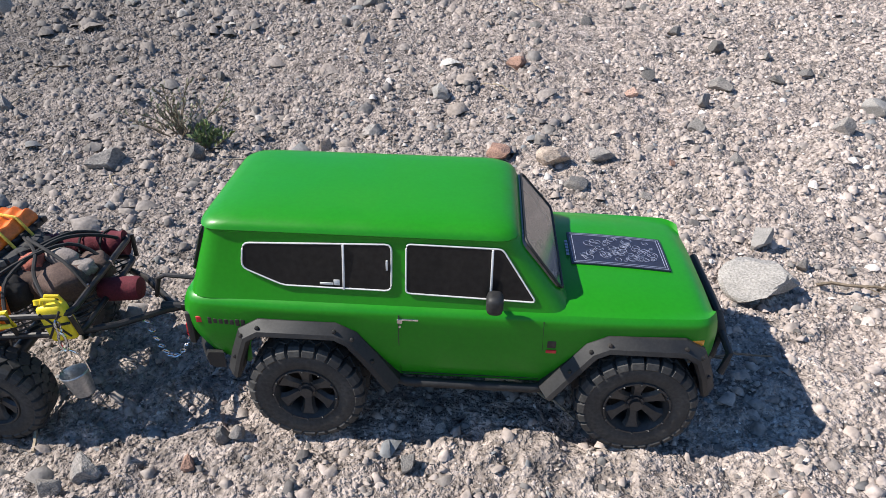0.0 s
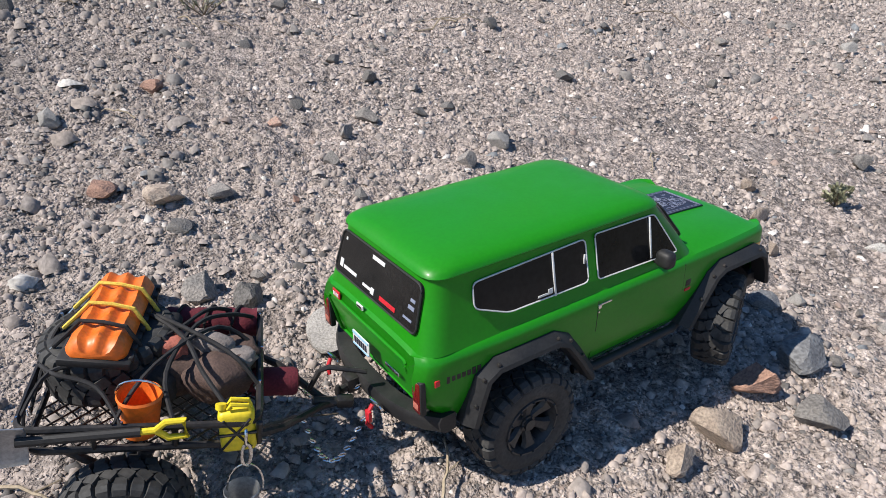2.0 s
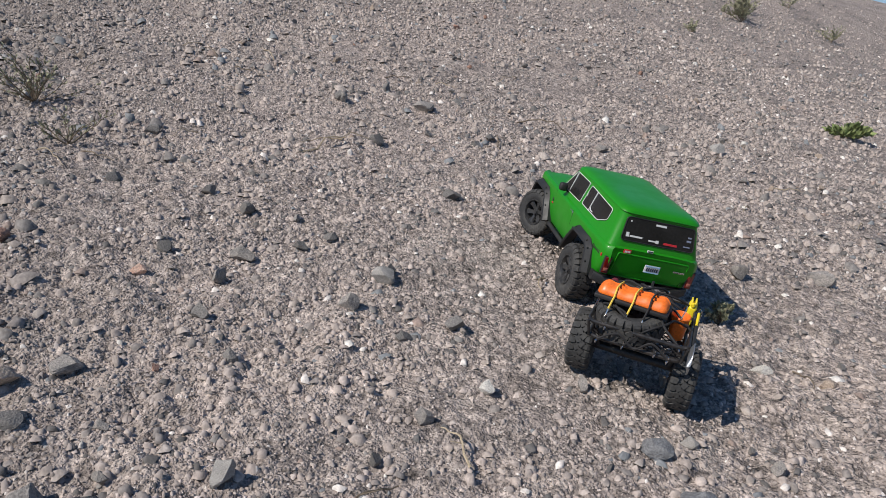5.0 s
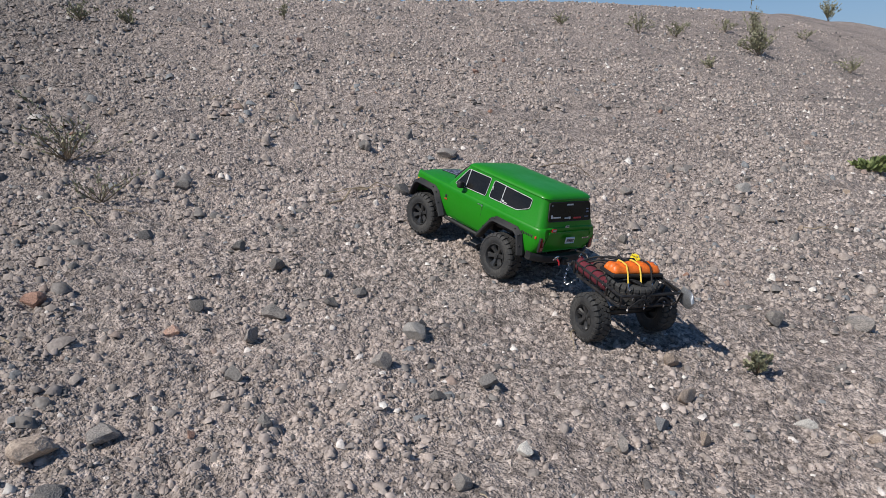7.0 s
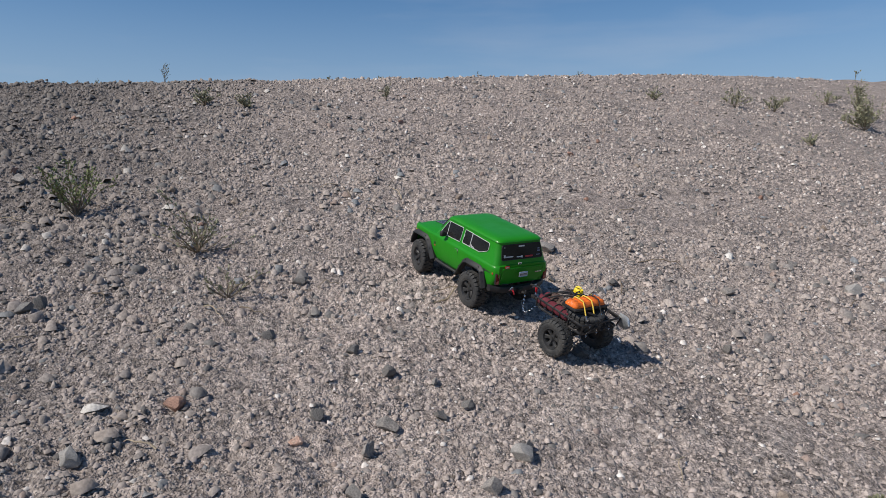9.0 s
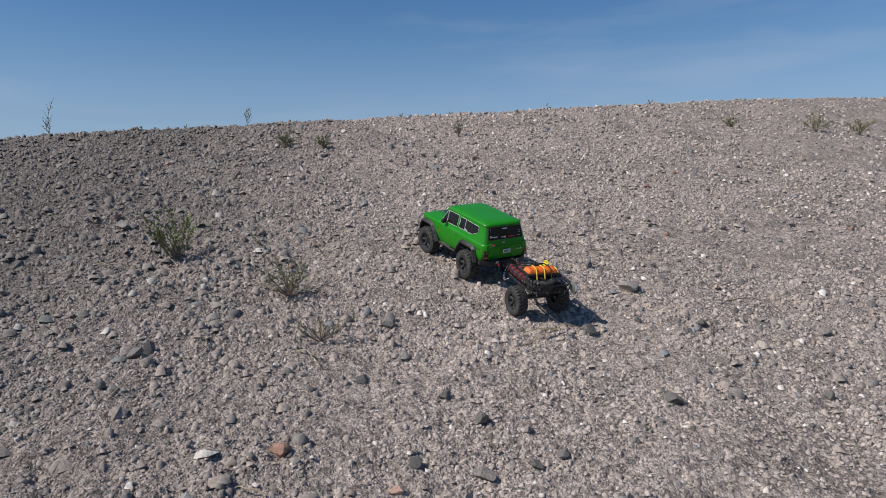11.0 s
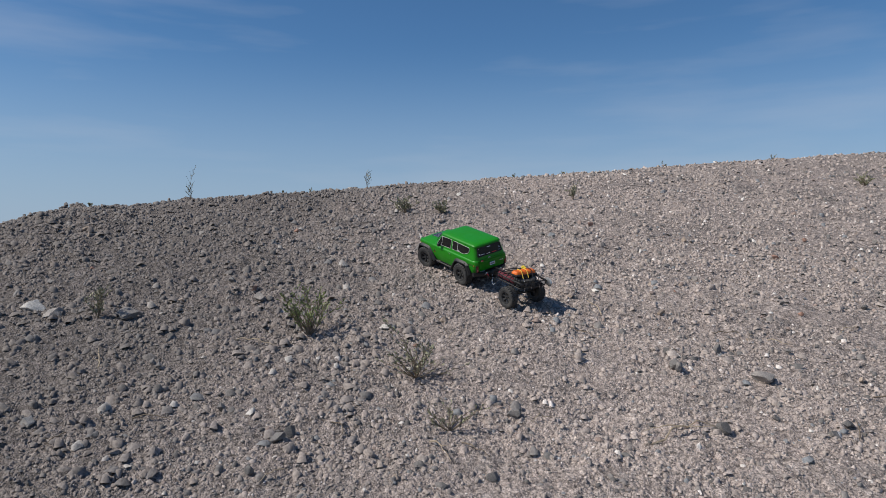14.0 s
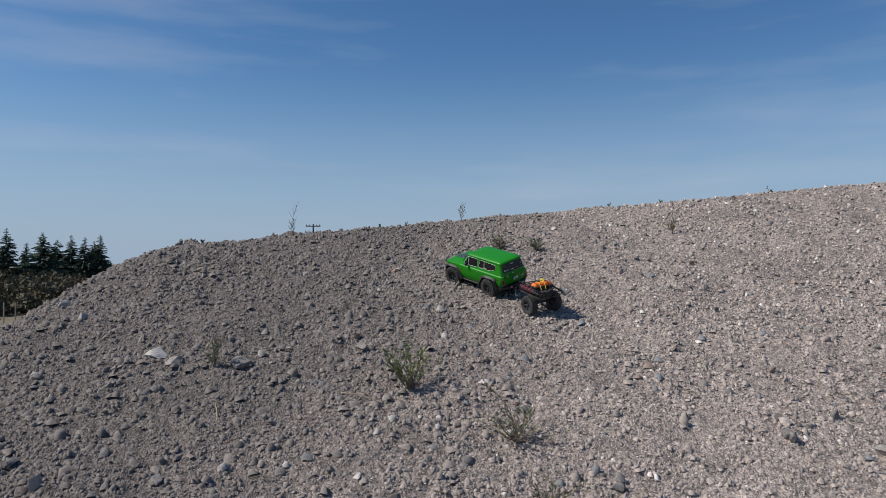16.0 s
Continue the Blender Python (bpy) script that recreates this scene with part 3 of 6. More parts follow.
def build_body(truck):
    bm = bmesh.new()
    xs = sorted(set(np.round(np.concatenate([np.linspace(-0.272, -0.262, 4), np.linspace(-0.25, 0.202, 56), np.linspace(0.210, 0.223, 4)]), 4)))
    rings = []
    for x in xs:
        end = max(0.0, (abs(x + 0.0245) - 0.2305) / 0.017)
        w = 0.1025 - 0.006 * max(0, (x - 0.1) / 0.13) ** 2 - 0.004 * max(0, (-x - 0.15) / 0.12) ** 2 - 0.012 * end ** 2
        zl = arch(x)
        hood = max(0.0, min(1.0, (x - 0.07) / 0.02))
        zt = 0.1635 - 0.008 * max(0, (x - 0.1) / 0.13) ** 1.5 - 0.006 * end ** 2
        half = []
        for k in range(9):                                # up the side
            z = zl + (0.150 - zl) * k / 8
            half.append((w - 0.010 * max(0, (0.128 - z) / 0.055) ** 2, z))
        half += [(w - 0.0012, 0.1535), (w - 0.0045, 0.1570), (w - 0.010 - 0.004 * hood, 0.1592 + (zt - 0.1635) * 0.6)]
        half += [(w * 0.80, zt - 0.0010), (w * 0.5, zt + 0.0018 * hood), (w * 0.25, zt + 0.0028 * hood), (0.0, zt + 0.003 * hood)]

        def shift(z):
            rear = max(0.0, min(1.0, (-x - 0.20) / 0.072))
            front = max(0.0, min(1.0, (x - 0.165) / 0.058))
            return rear * (0.022 * max(0, (0.135 - z) / 0.045) ** 2 + 0.006 * max(0, (z - 0.14) / 0.02)) - front * (0.010 * max(0, (0.12 - z) / 0.04) ** 2 + 0.004 * max(0, (z - 0.14) / 0.02))
        ring = [Vector((x + shift(z), -y, z)) for y, z in half] + [Vector((x + shift(z), y, z)) for y, z in reversed(half[:-1])]
        rings.append(ring)
    loft(bm, rings, closed=False, cap=(True, True))
    body = part("body", bm, GREEN, truck, "glossy green body shell", 30)
    # cabin with a rounded hardtop roof
    bm = bmesh.new()
    levels = [(0.157, -0.2635, 0.090, 0.0965, 0.016), (0.170, -0.260, 0.0800, 0.0925, 0.016), (0.193, -0.2535, 0.0615, 0.0875, 0.016), (0.215, -0.2470, 0.0425, 0.0820, 0.015),
              (0.2205, -0.2465, 0.0385, 0.0815, 0.015), (0.2222, -0.2488, 0.0385, 0.0836, 0.016), (0.2255, -0.2475, 0.0360, 0.0826, 0.017), (0.2292, -0.2430, 0.0310, 0.0785, 0.019),
              (0.2320, -0.2330, 0.0210, 0.0700, 0.022), (0.2338, -0.2100, 0.0000, 0.0520, 0.022), (0.2346, -0.1700, -0.0400, 0.0250, 0.015)]
    rings = []
    for z, x0, x1, y, r in levels:
        ring = rounded([(x0, -y), (x1, -y), (x1, y), (x0, y)], r * 1.4, 6)
        rings.append([Vector((px, py, z)) for px, py in ring])
    loft(bm, rings)
    part("cabin", bm, GREEN, truck, "glossy green hardtop cabin with rounded roof edges", 32)
    return body


def rear_x(z):
    return float(np.interp(z, [0.157, 0.170, 0.216], [-0.2635, -0.260, -0.2470]))


def build_windows(truck):
    for s in (-1, 1):
        glass = [("side_window", [(-0.0605, 0.1705), (0.0560, 0.1675), (0.0240, 0.2145), (-0.0605, 0.2155)], 0.004),
                 ("quarter_window", [(-0.0735, 0.1720), (-0.172, 0.1730), (-0.2090, 0.1880), (-0.2070, 0.2105), (-0.0735, 0.2145)], 0.006)]
        for name, line, r in glass:
            line = rounded(line, r, 3)
            f = lambda u, v: Vector((u, s * (side_y(v) + 0.0014), v))
            g = lambda u, v: Vector((u, s * (side_y(v) - 0.004), v))
            bm = bmesh.new()
            slab(bm, line, f, g)
            w = part(name, bm, GLASS, truck, "dark tinted side glass", 0)
            bm = bmesh.new()
            tube(bm, [Vector((u, s * (side_y(v) + 0.0014), v)) for u, v in line], 0.0008, 6, True)
            part("window_trim", bm, WHITE, w, "thin white window trim")
            bm = bmesh.new()
            x = 0.0155 if name == "side_window" else -0.1165
            zt = 0.2145 if name == "side_window" else 0.2135
            box(bm, (x, s * (side_y(0.193) + 0.0018), 0.5 * (0.1705 + zt)), (0.0020, 0.0020, zt - 0.1705), 0.0004, Matrix.Rotation(s * 0.195, 4, "X"))
            part("window_divider", bm, WHITE, w, "white window divider")
            if name == "quarter_window":
                bm = bmesh.new()
                for k, (a, b, z) in enumerate([(-0.126, -0.138, 0.1765), (-0.120, -0.1255, 0.178)]):
                    box(bm, ((a + b) / 2, s * (side_y(z) + 0.0020), z), (abs(a - b), 0.0008, 0.0022 + 0.0035 * k), 0.0003)
                part("sticker", bm, WHITE, w, "small white sticker of bars")
                bm = bmesh.new()
                box(bm, (-0.0775, s * (side_y(0.196) + 0.0022), 0.196), (0.0018, 0.0016, 0.010), 0.0004)
                part("latch", bm, WHITE, w)
    # rear window with stickers as plain bars
    line = rounded([(-0.076, 0.1725), (0.076, 0.1725), (0.0705, 0.2155), (-0.0705, 0.2155)], 0.007, 4)
    at = lambda off: (lambda u, v: Vector((rear_x(v) + off, u, v)))
    bm = bmesh.new()
    slab(bm, line, at(-0.0016), at(0.004))
    w = part("rear_window", bm, GLASS, truck, "dark rear glass with small stickers", 0)
    bm = bmesh.new()
    tube(bm, [at(-0.0017)(u, v) for u, v in line], 0.0011, 6, True)
    part("seal", bm, BLACK, w, "black rubber window seal")
    for y, z, a, b, m in [(0.0, 0.2095, 0.022, 0.0038, WHITE), (0.046, 0.1815, 0.026, 0.0034, WHITE), (0.064, 0.1835, 0.0062, 0.0085, WHITE), (0.012, 0.1795, 0.016, 0.0028, WHITE), (0.0015, 0.1795, 0.006, 0.0062, WHITE),
                          (-0.026, 0.1790, 0.028, 0.0042, RED), (-0.0630, 0.1985, 0.0075, 0.003, PALE), (-0.0625, 0.1920, 0.0095, 0.0036, PALE), (-0.060, 0.1810, 0.014, 0.0022, PALE), (0.062, 0.2085, 0.003, 0.003, WHITE)]:
        bm = bmesh.new()
        box(bm, (rear_x(z) - 0.0020, y, z), (0.0006, a, b), 0.0002, Matrix.Rotation(0.28, 4, "Y"))
        part("sticker", bm, m, w, "small sticker, a plain bar", 0)
    # windscreen
    bm = bmesh.new()
    line = rounded([(-0.080, 0.1710), (0.080, 0.1710), (0.072, 0.2160), (-0.072, 0.2160)], 0.008, 4)
    xf = lambda z: float(np.interp(z, [0.170, 0.193, 0.216], [0.0800, 0.0615, 0.0425]))
    slab(bm, line, lambda u, v: Vector((xf(v) + 0.0014, u, v + 0.001)), lambda u, v: Vector((xf(v) - 0.004, u, v)))
    w = part("windscreen", bm, SCREEN, truck, "dusty sloping windscreen", 0)
    bm = bmesh.new()
    tube(bm, [Vector((xf(v) + 0.0015, u, v + 0.001)) for u, v in line], 0.0014, 6, True)
    part("seal", bm, BLACK, w, "black rubber window seal")


def build_flare(truck, cx, s):
    """A square black wheel-arch flare with bolts."""
    line = [(-0.062, 0.083), (-0.056, 0.104), (-0.048, 0.127), (-0.039, 0.1325), (0.031, 0.1325), (0.041, 0.127), (0.058, 0.104), (0.078, 0.0735)]
    if cx > 0:
        line = [(-0.079, 0.0735), (-0.058, 0.104), (-0.042, 0.127), (-0.032, 0.1325), (0.034, 0.1325), (0.043, 0.127), (0.051, 0.108), (0.056, 0.090)]
    bm, rings = bmesh.new(), []
    for i, (u, v) in enumerate(line):
        a, b = Vector(line[max(0, i - 1)]), Vector(line[min(len(line) - 1, i + 1)])
        d = (b - a).normalized()
        nx, nz = -d.y, d.x
        sec = [(0.000, 0.094), (0.000, 0.1120), (0.0025, 0.1145), (0.0065, 0.1130), (0.0125, 0.1055), (0.0140, 0.1035), (0.0140, 0.094)]
        rings.append([Vector((cx + u + nx * h, s * y, v - 0.006 + nz * h)) for h, y in sec])
    loft(bm, rings)
    fl = part("fender_flare", bm, BLACK, truck, "matt black bolted fender flare", 28)
    for i in range(1, len(line) - 1):
        bm = bmesh.new()
        u, v = line[i]
        a, b = Vector(line[i - 1]), Vector(line[i + 1])
        d = (b - a).normalized()
        p = Vector((cx + u - d.y * 0.0090, s * 0.1102, v - 0.006 + d.x * 0.0090))
        lathe(bm, [(0.0019, -s * 0.001), (0.0019, s * 0.0012), (0.0010, s * 0.0018)], 8, Matrix.Translation(p))
        part("bolt", bm, STEEL, fl)


def build_truck():
    truck = thing("toy_truck", "bright green radio-controlled off-road truck with hardtop, driving on gravel", "toy truck")
    body = build_body(truck)
    build_windows(truck)
    for cx in (-WB, WB):
        for s in (-1, 1):
            build_flare(truck, cx, s)
    # hood print
    bm = bmesh.new()
    hz = lambda x, y: 0.1635 - 0.008 * max(0, (x - 0.1) / 0.13) ** 1.5 + 0.003 * (1 - (abs(y) / 0.09) ** 2) + 0.0014
    line = [(0.094, -0.026), (0.125, -0.026), (0.160, -0.026), (0.190, -0.026), (0.190, 0.006), (0.190, 0.034), (0.160, 0.034), (0.125, 0.034), (0.094, 0.034), (0.094, 0.006)]
    slab(bm, line, lambda u, v: Vector((u, v, hz(u, v) + 0.0004)), lambda u, v: Vector((u, v, hz(u, v) - 0.003)))
    decal = part("hood_print", bm, NAVY, truck, "dark navy patterned panel on the hood", 0)
    bm = bmesh.new()
    for inset in (0.002, 0.0045):
        q = [(0.094 + inset, -0.026 + inset), (0.190 - inset, -0.026 + inset), (0.190 - inset, 0.034 - inset), (0.094 + inset, 0.034 - inset)]
        pts = []
        for i in range(4):
            a, b = Vector(q[i]), Vector(q[(i + 1) % 4])
            pts += [a.lerp(b, k / 8) for k in range(8)]
        tube(bm, [(p.x, p.y, hz(p.x, p.y) + 0.0004) for p in pts], 0.00035, 4, True)
    rng = random.Random(5)
    for k in range(64):                                   # looping paisley-like scrolls
        cx, cy, r = rng.uniform(0.106, 0.178), rng.uniform(-0.016, 0.024), rng.uniform(0.002, 0.0065)
        a0, turns = rng.uniform(0, 6.3), rng.choice((-1, 1)) * rng.uniform(0.6, 1.5)
        pts = [(cx + r * (1 - 0.6 * j / 16) * math.cos(a0 + turns * 6.28 * j / 16), cy + r * (1 - 0.6 * j / 16) * math.sin(a0 + turns * 6.28 * j / 16)) for j in range(17)]
        tube(bm, [(x, y, hz(x, y) + 0.0004) for x, y in pts], 0.00024, 4)
    part("pattern", bm, PALE, decal, "pale line pattern with scrolls", 0)
    bm = bmesh.new()
    for k in range(5):
        box(bm, (0.0915, -0.010 + 0.006 * k, hz(0.0915, 0) + 0.0004), (0.003, 0.004, 0.0006))
    part("print_bars", bm, PALE, decal, "row of pale bars", 0)
    # side badges, handles, marker lamps, mirrors
    for s in (-1, 1):
        bm = bmesh.new()
        box(bm, (-0.252, s * 0.0985, 0.1335), (0.010, 0.0016, 0.0065), 0.0004, Matrix.Rotation(s * -0.10, 4, "Z"))
        badge = part("side_badge", bm, RED, truck, "red side badge with dark bars")
        bm = bmesh.new()
        for k in range(7):
            box(bm, (-0.2435 + 0.0053 * k, s * (0.0996 + 0.0003 * k), 0.1335), (0.0038, 0.0012, 0.0075 if k in (0, 5, 6) else 0.0055), 0.0003)
        part("badge_bars", bm, STEEL, badge, "dark bars of lettering")
        bm = bmesh.new()
        box(bm, (-0.058, s * 0.1026, 0.1475), (0.019, 0.0022, 0.0020), 0.0006)
        box(bm, (-0.0655, s * 0.1030, 0.1460), (0.0050, 0.0030, 0.0050), 0.0008)
        part("door_handle", bm, CHROME, truck, "chrome door handle")
        bm = bmesh.new()
        lathe(bm, [(0.0011, -0.0005), (0.0011, 0.001)], 8, Matrix.Translation((-0.0655, s * 0.1030, 0.1395)))
        part("door_lock", bm, CHROME, truck)
        bm = bmesh.new()
        box(bm, (0.073, s * 0.1022, 0.1270), (0.0085, 0.0014, 0.0085), 0.0010)
        fb = part("fender_badge", bm, STEEL, truck, "small dark badge over a red one")
        bm = bmesh.new()
        box(bm, (0.073, s * 0.1024, 0.1190), (0.0095, 0.0014, 0.0035), 0.0004)
        part("badge_plate", bm, RED, fb)
        bm = bmesh.new()
        box(bm, (0.2035, s * 0.0972, 0.1340), (0.0115, 0.0035, 0.0062), 0.0008, Matrix.Rotation(s * -0.10, 4, "Z"))
        part("marker_lamp", bm, AMBER, truck, "amber marker lamp")
        bm = bmesh.new()
        box(bm, (0.019, s * 0.1090, 0.1750), (0.0150, 0.0190, 0.0185), 0.0055, None, 3)
        tube(bm, [(0.022, s * 0.094, 0.166), (0.020, s * 0.104, 0.170), (0.019, s * 0.110, 0.174)], 0.0026, 8)
        part("door_mirror", bm, BLACK, truck, "black door mirror")
        bm = bmesh.new()
        tube(bm, [(-0.0665, s * 0.1026, 0.1520), (-0.0668, s * 0.1022, 0.12), (-0.066, s * 0.0955, 0.079), (0.0650, s * 0.0945, 0.079), (0.0650, s * 0.1020, 0.12), (0.0640, s * 0.1022, 0.1520)], 0.0005, 5)
        part("door_gap", bm, BLACK, body, "dark line round the door", 0)
        bm = bmesh.new()
        tube(bm, [(-0.085, s * 0.092, 0.072), (-0.06, s * 0.099, 0.0705), (0.06, s * 0.099, 0.0705), (0.085, s * 0.092, 0.072)], 0.0048, 10)
        part("rock_slider", bm, BLACK, truck, "black rock slider under the door")
        # rear lamps
        bm = bmesh.new()
        box(bm, (-0.2672, s * 0.0880, 0.1190), (0.0064, 0.0125, 0.0330), 0.0020)
        lamp = part("tail_lamp", bm, LAMP, truck, "dark red tail lamp")
        bm = bmesh.new()
        box(bm, (-0.2664, s * 0.0880, 0.1190), (0.0060, 0.0148, 0.0356), 0.0014)
        part("lamp_bezel", bm, BLACK, lamp, "black lamp bezel")
        bm = bmesh.new()
        box(bm, (-0.2696, s * 0.0880, 0.1100), (0.0022, 0.0085, 0.0075), 0.0008)
        part("reverse_lens", bm, PINK, lamp, "pale reversing lens")
        # headlamps
        bm = bmesh.new()
        lathe(bm, [(0.0135, 0.0), (0.0135, 0.003), (0.010, 0.0052), (0.004, 0.006)], 20, Matrix.Translation((0.2205, s * 0.066, 0.126)) @ Matrix.Rotation(radians(-90), 4, "Z"))
        part("headlamp", bm, WHITE, truck, "round headlamp")
    # tailgate: pressed panel, plate, badges
    tg = lambda z: -0.2735 + 0.022 * max(0, (0.135 - z) / 0.045) ** 2 + 0.006 * max(0, (z - 0.14) / 0.02)
    bm = bmesh.new()
    q = rounded([(-0.074, 0.098), (0.074, 0.098), (0.074, 0.1485), (-0.074, 0.1485)], 0.004, 3)
    tube(bm, [(tg(v) + 0.0010, u, v) for u, v in q], 0.0016, 8, True)
    part("tailgate_pressing", bm, GREEN, body, "raised green edge of the tailgate panel")
    bm = bmesh.new()
    box(bm, (-0.2752, 0.0, 0.1290), (0.0016, 0.032, 0.0155), 0.0008)
    plate = part("licence_plate", bm, WHITE, truck, "white licence plate with dark bars")
    bm = bmesh.new()
    box(bm, (-0.2762, 0.0, 0.1352), (0.0006, 0.030, 0.0026))
    box(bm, (-0.2762, 0.0, 0.1224), (0.0006, 0.030, 0.0016))
    part("plate_band", bm, SKYBLUE, plate, "pale blue bands", 0)
    bm = bmesh.new()
    for k in range(6):
        box(bm, (-0.2763, -0.0105 + 0.0042 * k, 0.1285), (0.0007, 0.0024, 0.0068))
    part("plate_bars", bm, NAVY, plate, "dark bars", 0)
    for y, z, a, b, m, lab in [(0.058, 0.1535, 0.015, 0.0085, RED, "red badge"), (0.012, 0.1610, 0.0125, 0.0048, WHITE, "white badge"), (-0.0560, 0.1320, 0.024, 0.0034, CHROME, "chrome badge strip")]:
        bm = bmesh.new()
        box(bm, (tg(z) - 0.0006, y, z), (0.0016, a, b), 0.0005)
        bd = part("rear_badge", bm, m, truck, lab)
        bm = bmesh.new()
        for k in range(4):
            box(bm, (tg(z) - 0.0016, y + a * (-0.3 + 0.2 * k), z), (0.0006, a * 0.13, b * 0.45))
        part("badge_bars", bm, WHITE if m is RED else STEEL, bd, "", 0)
    # bumpers
    bm = bmesh.new()
    rings = []
    for y in np.linspace(-0.100, 0.100, 15):
        x = -0.2740 + 0.026 * (abs(y) / 0.1) ** 3
        rings.append([Vector((x + a, y, 0.0815 + b + 0.004 * (abs(y) / 0.1) ** 4)) for a, b in ((0.012, -0.008), (0.002, -0.0095), (-0.004, -0.006), (-0.0055, 0.004), (-0.003, 0.0095), (0.012, 0.010))])
    loft(bm, rings)
    bump = part("rear_bumper", bm, BLACK, truck, "black steel rear bumper")
    for y in (-0.042, 0.046):
        bm = bmesh.new()
        pts = [(-0.2845 - 0.006 * math.sin(a), y + 0.0048 * math.cos(a), 0.089 + 0.0085 * math.sin(a)) for a in np.linspace(-0.4, 3.54, 12)]
        tube(bm, pts, 0.0016, 7)
        tube(bm, [(-0.284, y - 0.008, 0.0865), (-0.284, y + 0.008, 0.0865)], 0.0018, 7)
        part("shackle", bm, CHROME, bump, "chrome bow shackle")
    bm = bmesh.new()
    tube(bm, [(-0.2890, -0.042, 0.090), (-0.2950, -0.043, 0.083), (-0.2965, -0.0435, 0.072), (-0.2925, -0.044, 0.066)], 0.0022, 7)
    box(bm, (-0.2945, -0.0432, 0.080), (0.004, 0.0075, 0.012), 0.001)
    part("tow_hook", bm, RED, bump, "red tow hook")
    bm = bmesh.new()
    tube(bm, [(-0.2890, 0.046, 0.090), (-0.2935, 0.043, 0.084), (-0.2940, 0.040, 0.076)], 0.0021, 7)
    part("tow_hook", bm, RED, bump, "red tow hook")
    bm = bmesh.new()
    box(bm, (-0.284, 0.012, 0.080), (0.014, 0.016, 0.016), 0.002)
    tube(bm, [(-0.280, 0.012, 0.078), (-0.302, 0.006, 0.0785)], 0.0042, 8)
    lathe(bm, [(0.0035, 0), (0.0035, 0.006), (0.002, 0.010)], 10, Matrix.Translation((-0.302, 0.004, 0.078)) @ Matrix.Rotation(radians(90), 4, "X"))
    part("hitch_receiver", bm, STEEL, truck, "black hitch receiver with ball mount")
    bm = bmesh.new()
    rings = []
    for y in np.linspace(-0.098, 0.098, 15):
        x = 0.2350 - 0.026 * (abs(y) / 0.098) ** 3
        rings.append([Vector((x + a, y, 0.0860 + b)) for a, b in ((-0.012, -0.008), (0.003, -0.0085), (0.006, -0.004), (0.006, 0.004), (0.003, 0.0085), (-0.012, 0.009))])
    loft(bm, rings)
    fb = part("front_bumper", bm, BLACK, truck, "black steel front bumper with hoop")
    bm = bmesh.new()
    tube(bm, [(0.2330, -0.062, 0.092), (0.2390, -0.058, 0.118), (0.2350, -0.050, 0.134), (0.2350, 0.050, 0.134), (0.2390, 0.058, 0.118), (0.2330, 0.062, 0.092)], 0.0042, 9)
    tube(bm, [(0.2350, -0.088, 0.092), (0.2405, -0.084, 0.112), (0.2385, -0.060, 0.118)], 0.0036, 9)
    tube(bm, [(0.2350, 0.088, 0.092), (0.2405, 0.084, 0.112), (0.2385, 0.060, 0.118)], 0.0036, 9)
    part("bumper_hoop", bm, BLACK, fb, "black tubular bumper hoop")
    bm = bmesh.new()
    box(bm, (0.2220, 0, 0.124), (0.003, 0.108, 0.024), 0.001)
    for k in range(13):
        box(bm, (0.2244, -0.048 + 0.008 * k, 0.124), (0.003, 0.0022, 0.021), 0.0004)
    part("grille", bm, BLACK, truck, "black slotted grille")
    # running gear
    bm = bmesh.new()
    box(bm, (-0.01, 0.0, 0.098), (0.42, 0.050, 0.030), 0.004)
    box(bm, (0.0, 0.0, 0.080), (0.10, 0.062, 0.024), 0.006)
    box(bm, (-0.01, 0.0, 0.118), (0.44, 0.168, 0.016), 0.003)
    part("chassis", bm, STEEL, truck, "black ladder chassis and skid plate")
    for cx in (-WB, WB):
        bm = bmesh.new()
        tube(bm, [(cx, -0.085, 0.0575), (cx, 0.085, 0.0575)], 0.0080, 10)
        lathe(bm, [(0.008, -0.018), (0.019, -0.010), (0.021, 0.0), (0.019, 0.010), (0.008, 0.018)], 14, Matrix.Translation((cx, 0.012, 0.0585)))
        ax = part("axle", bm, STEEL, truck, "black solid axle with differential")
        for s in (-1, 1):
            bm = bmesh.new()
            tube(bm, [(cx + 0.012, s * 0.055, 0.062), (cx + 0.028, s * 0.045, 0.120)], 0.0055, 9)
            part("shock_absorber", bm, STEEL, ax)
            bm = bmesh.new()
            tube(bm, [(cx - math.copysign(0.005, cx), s * 0.050, 0.050), (cx - math.copysign(0.095, cx), s * 0.032, 0.074)], 0.0034, 8)
            part("link_arm", bm, STEEL, ax)
    wheels = []
    for cx in (WB, -WB):
        for s in (1, -1):
            w = build_wheel(truck, s)
            w.location = (cx, s * TR, TYRE_R)
            wheels.append((w, cx, s))
    return truck, wheels


TRUCK, TRUCK_WHEELS = build_truck()

# ---- the toy trailer: x forward, y left, z up, under its axle ----
TL, TTR, TW = 0.180, 0.083, 0.0520          # axle to hitch, half track, wheel radius


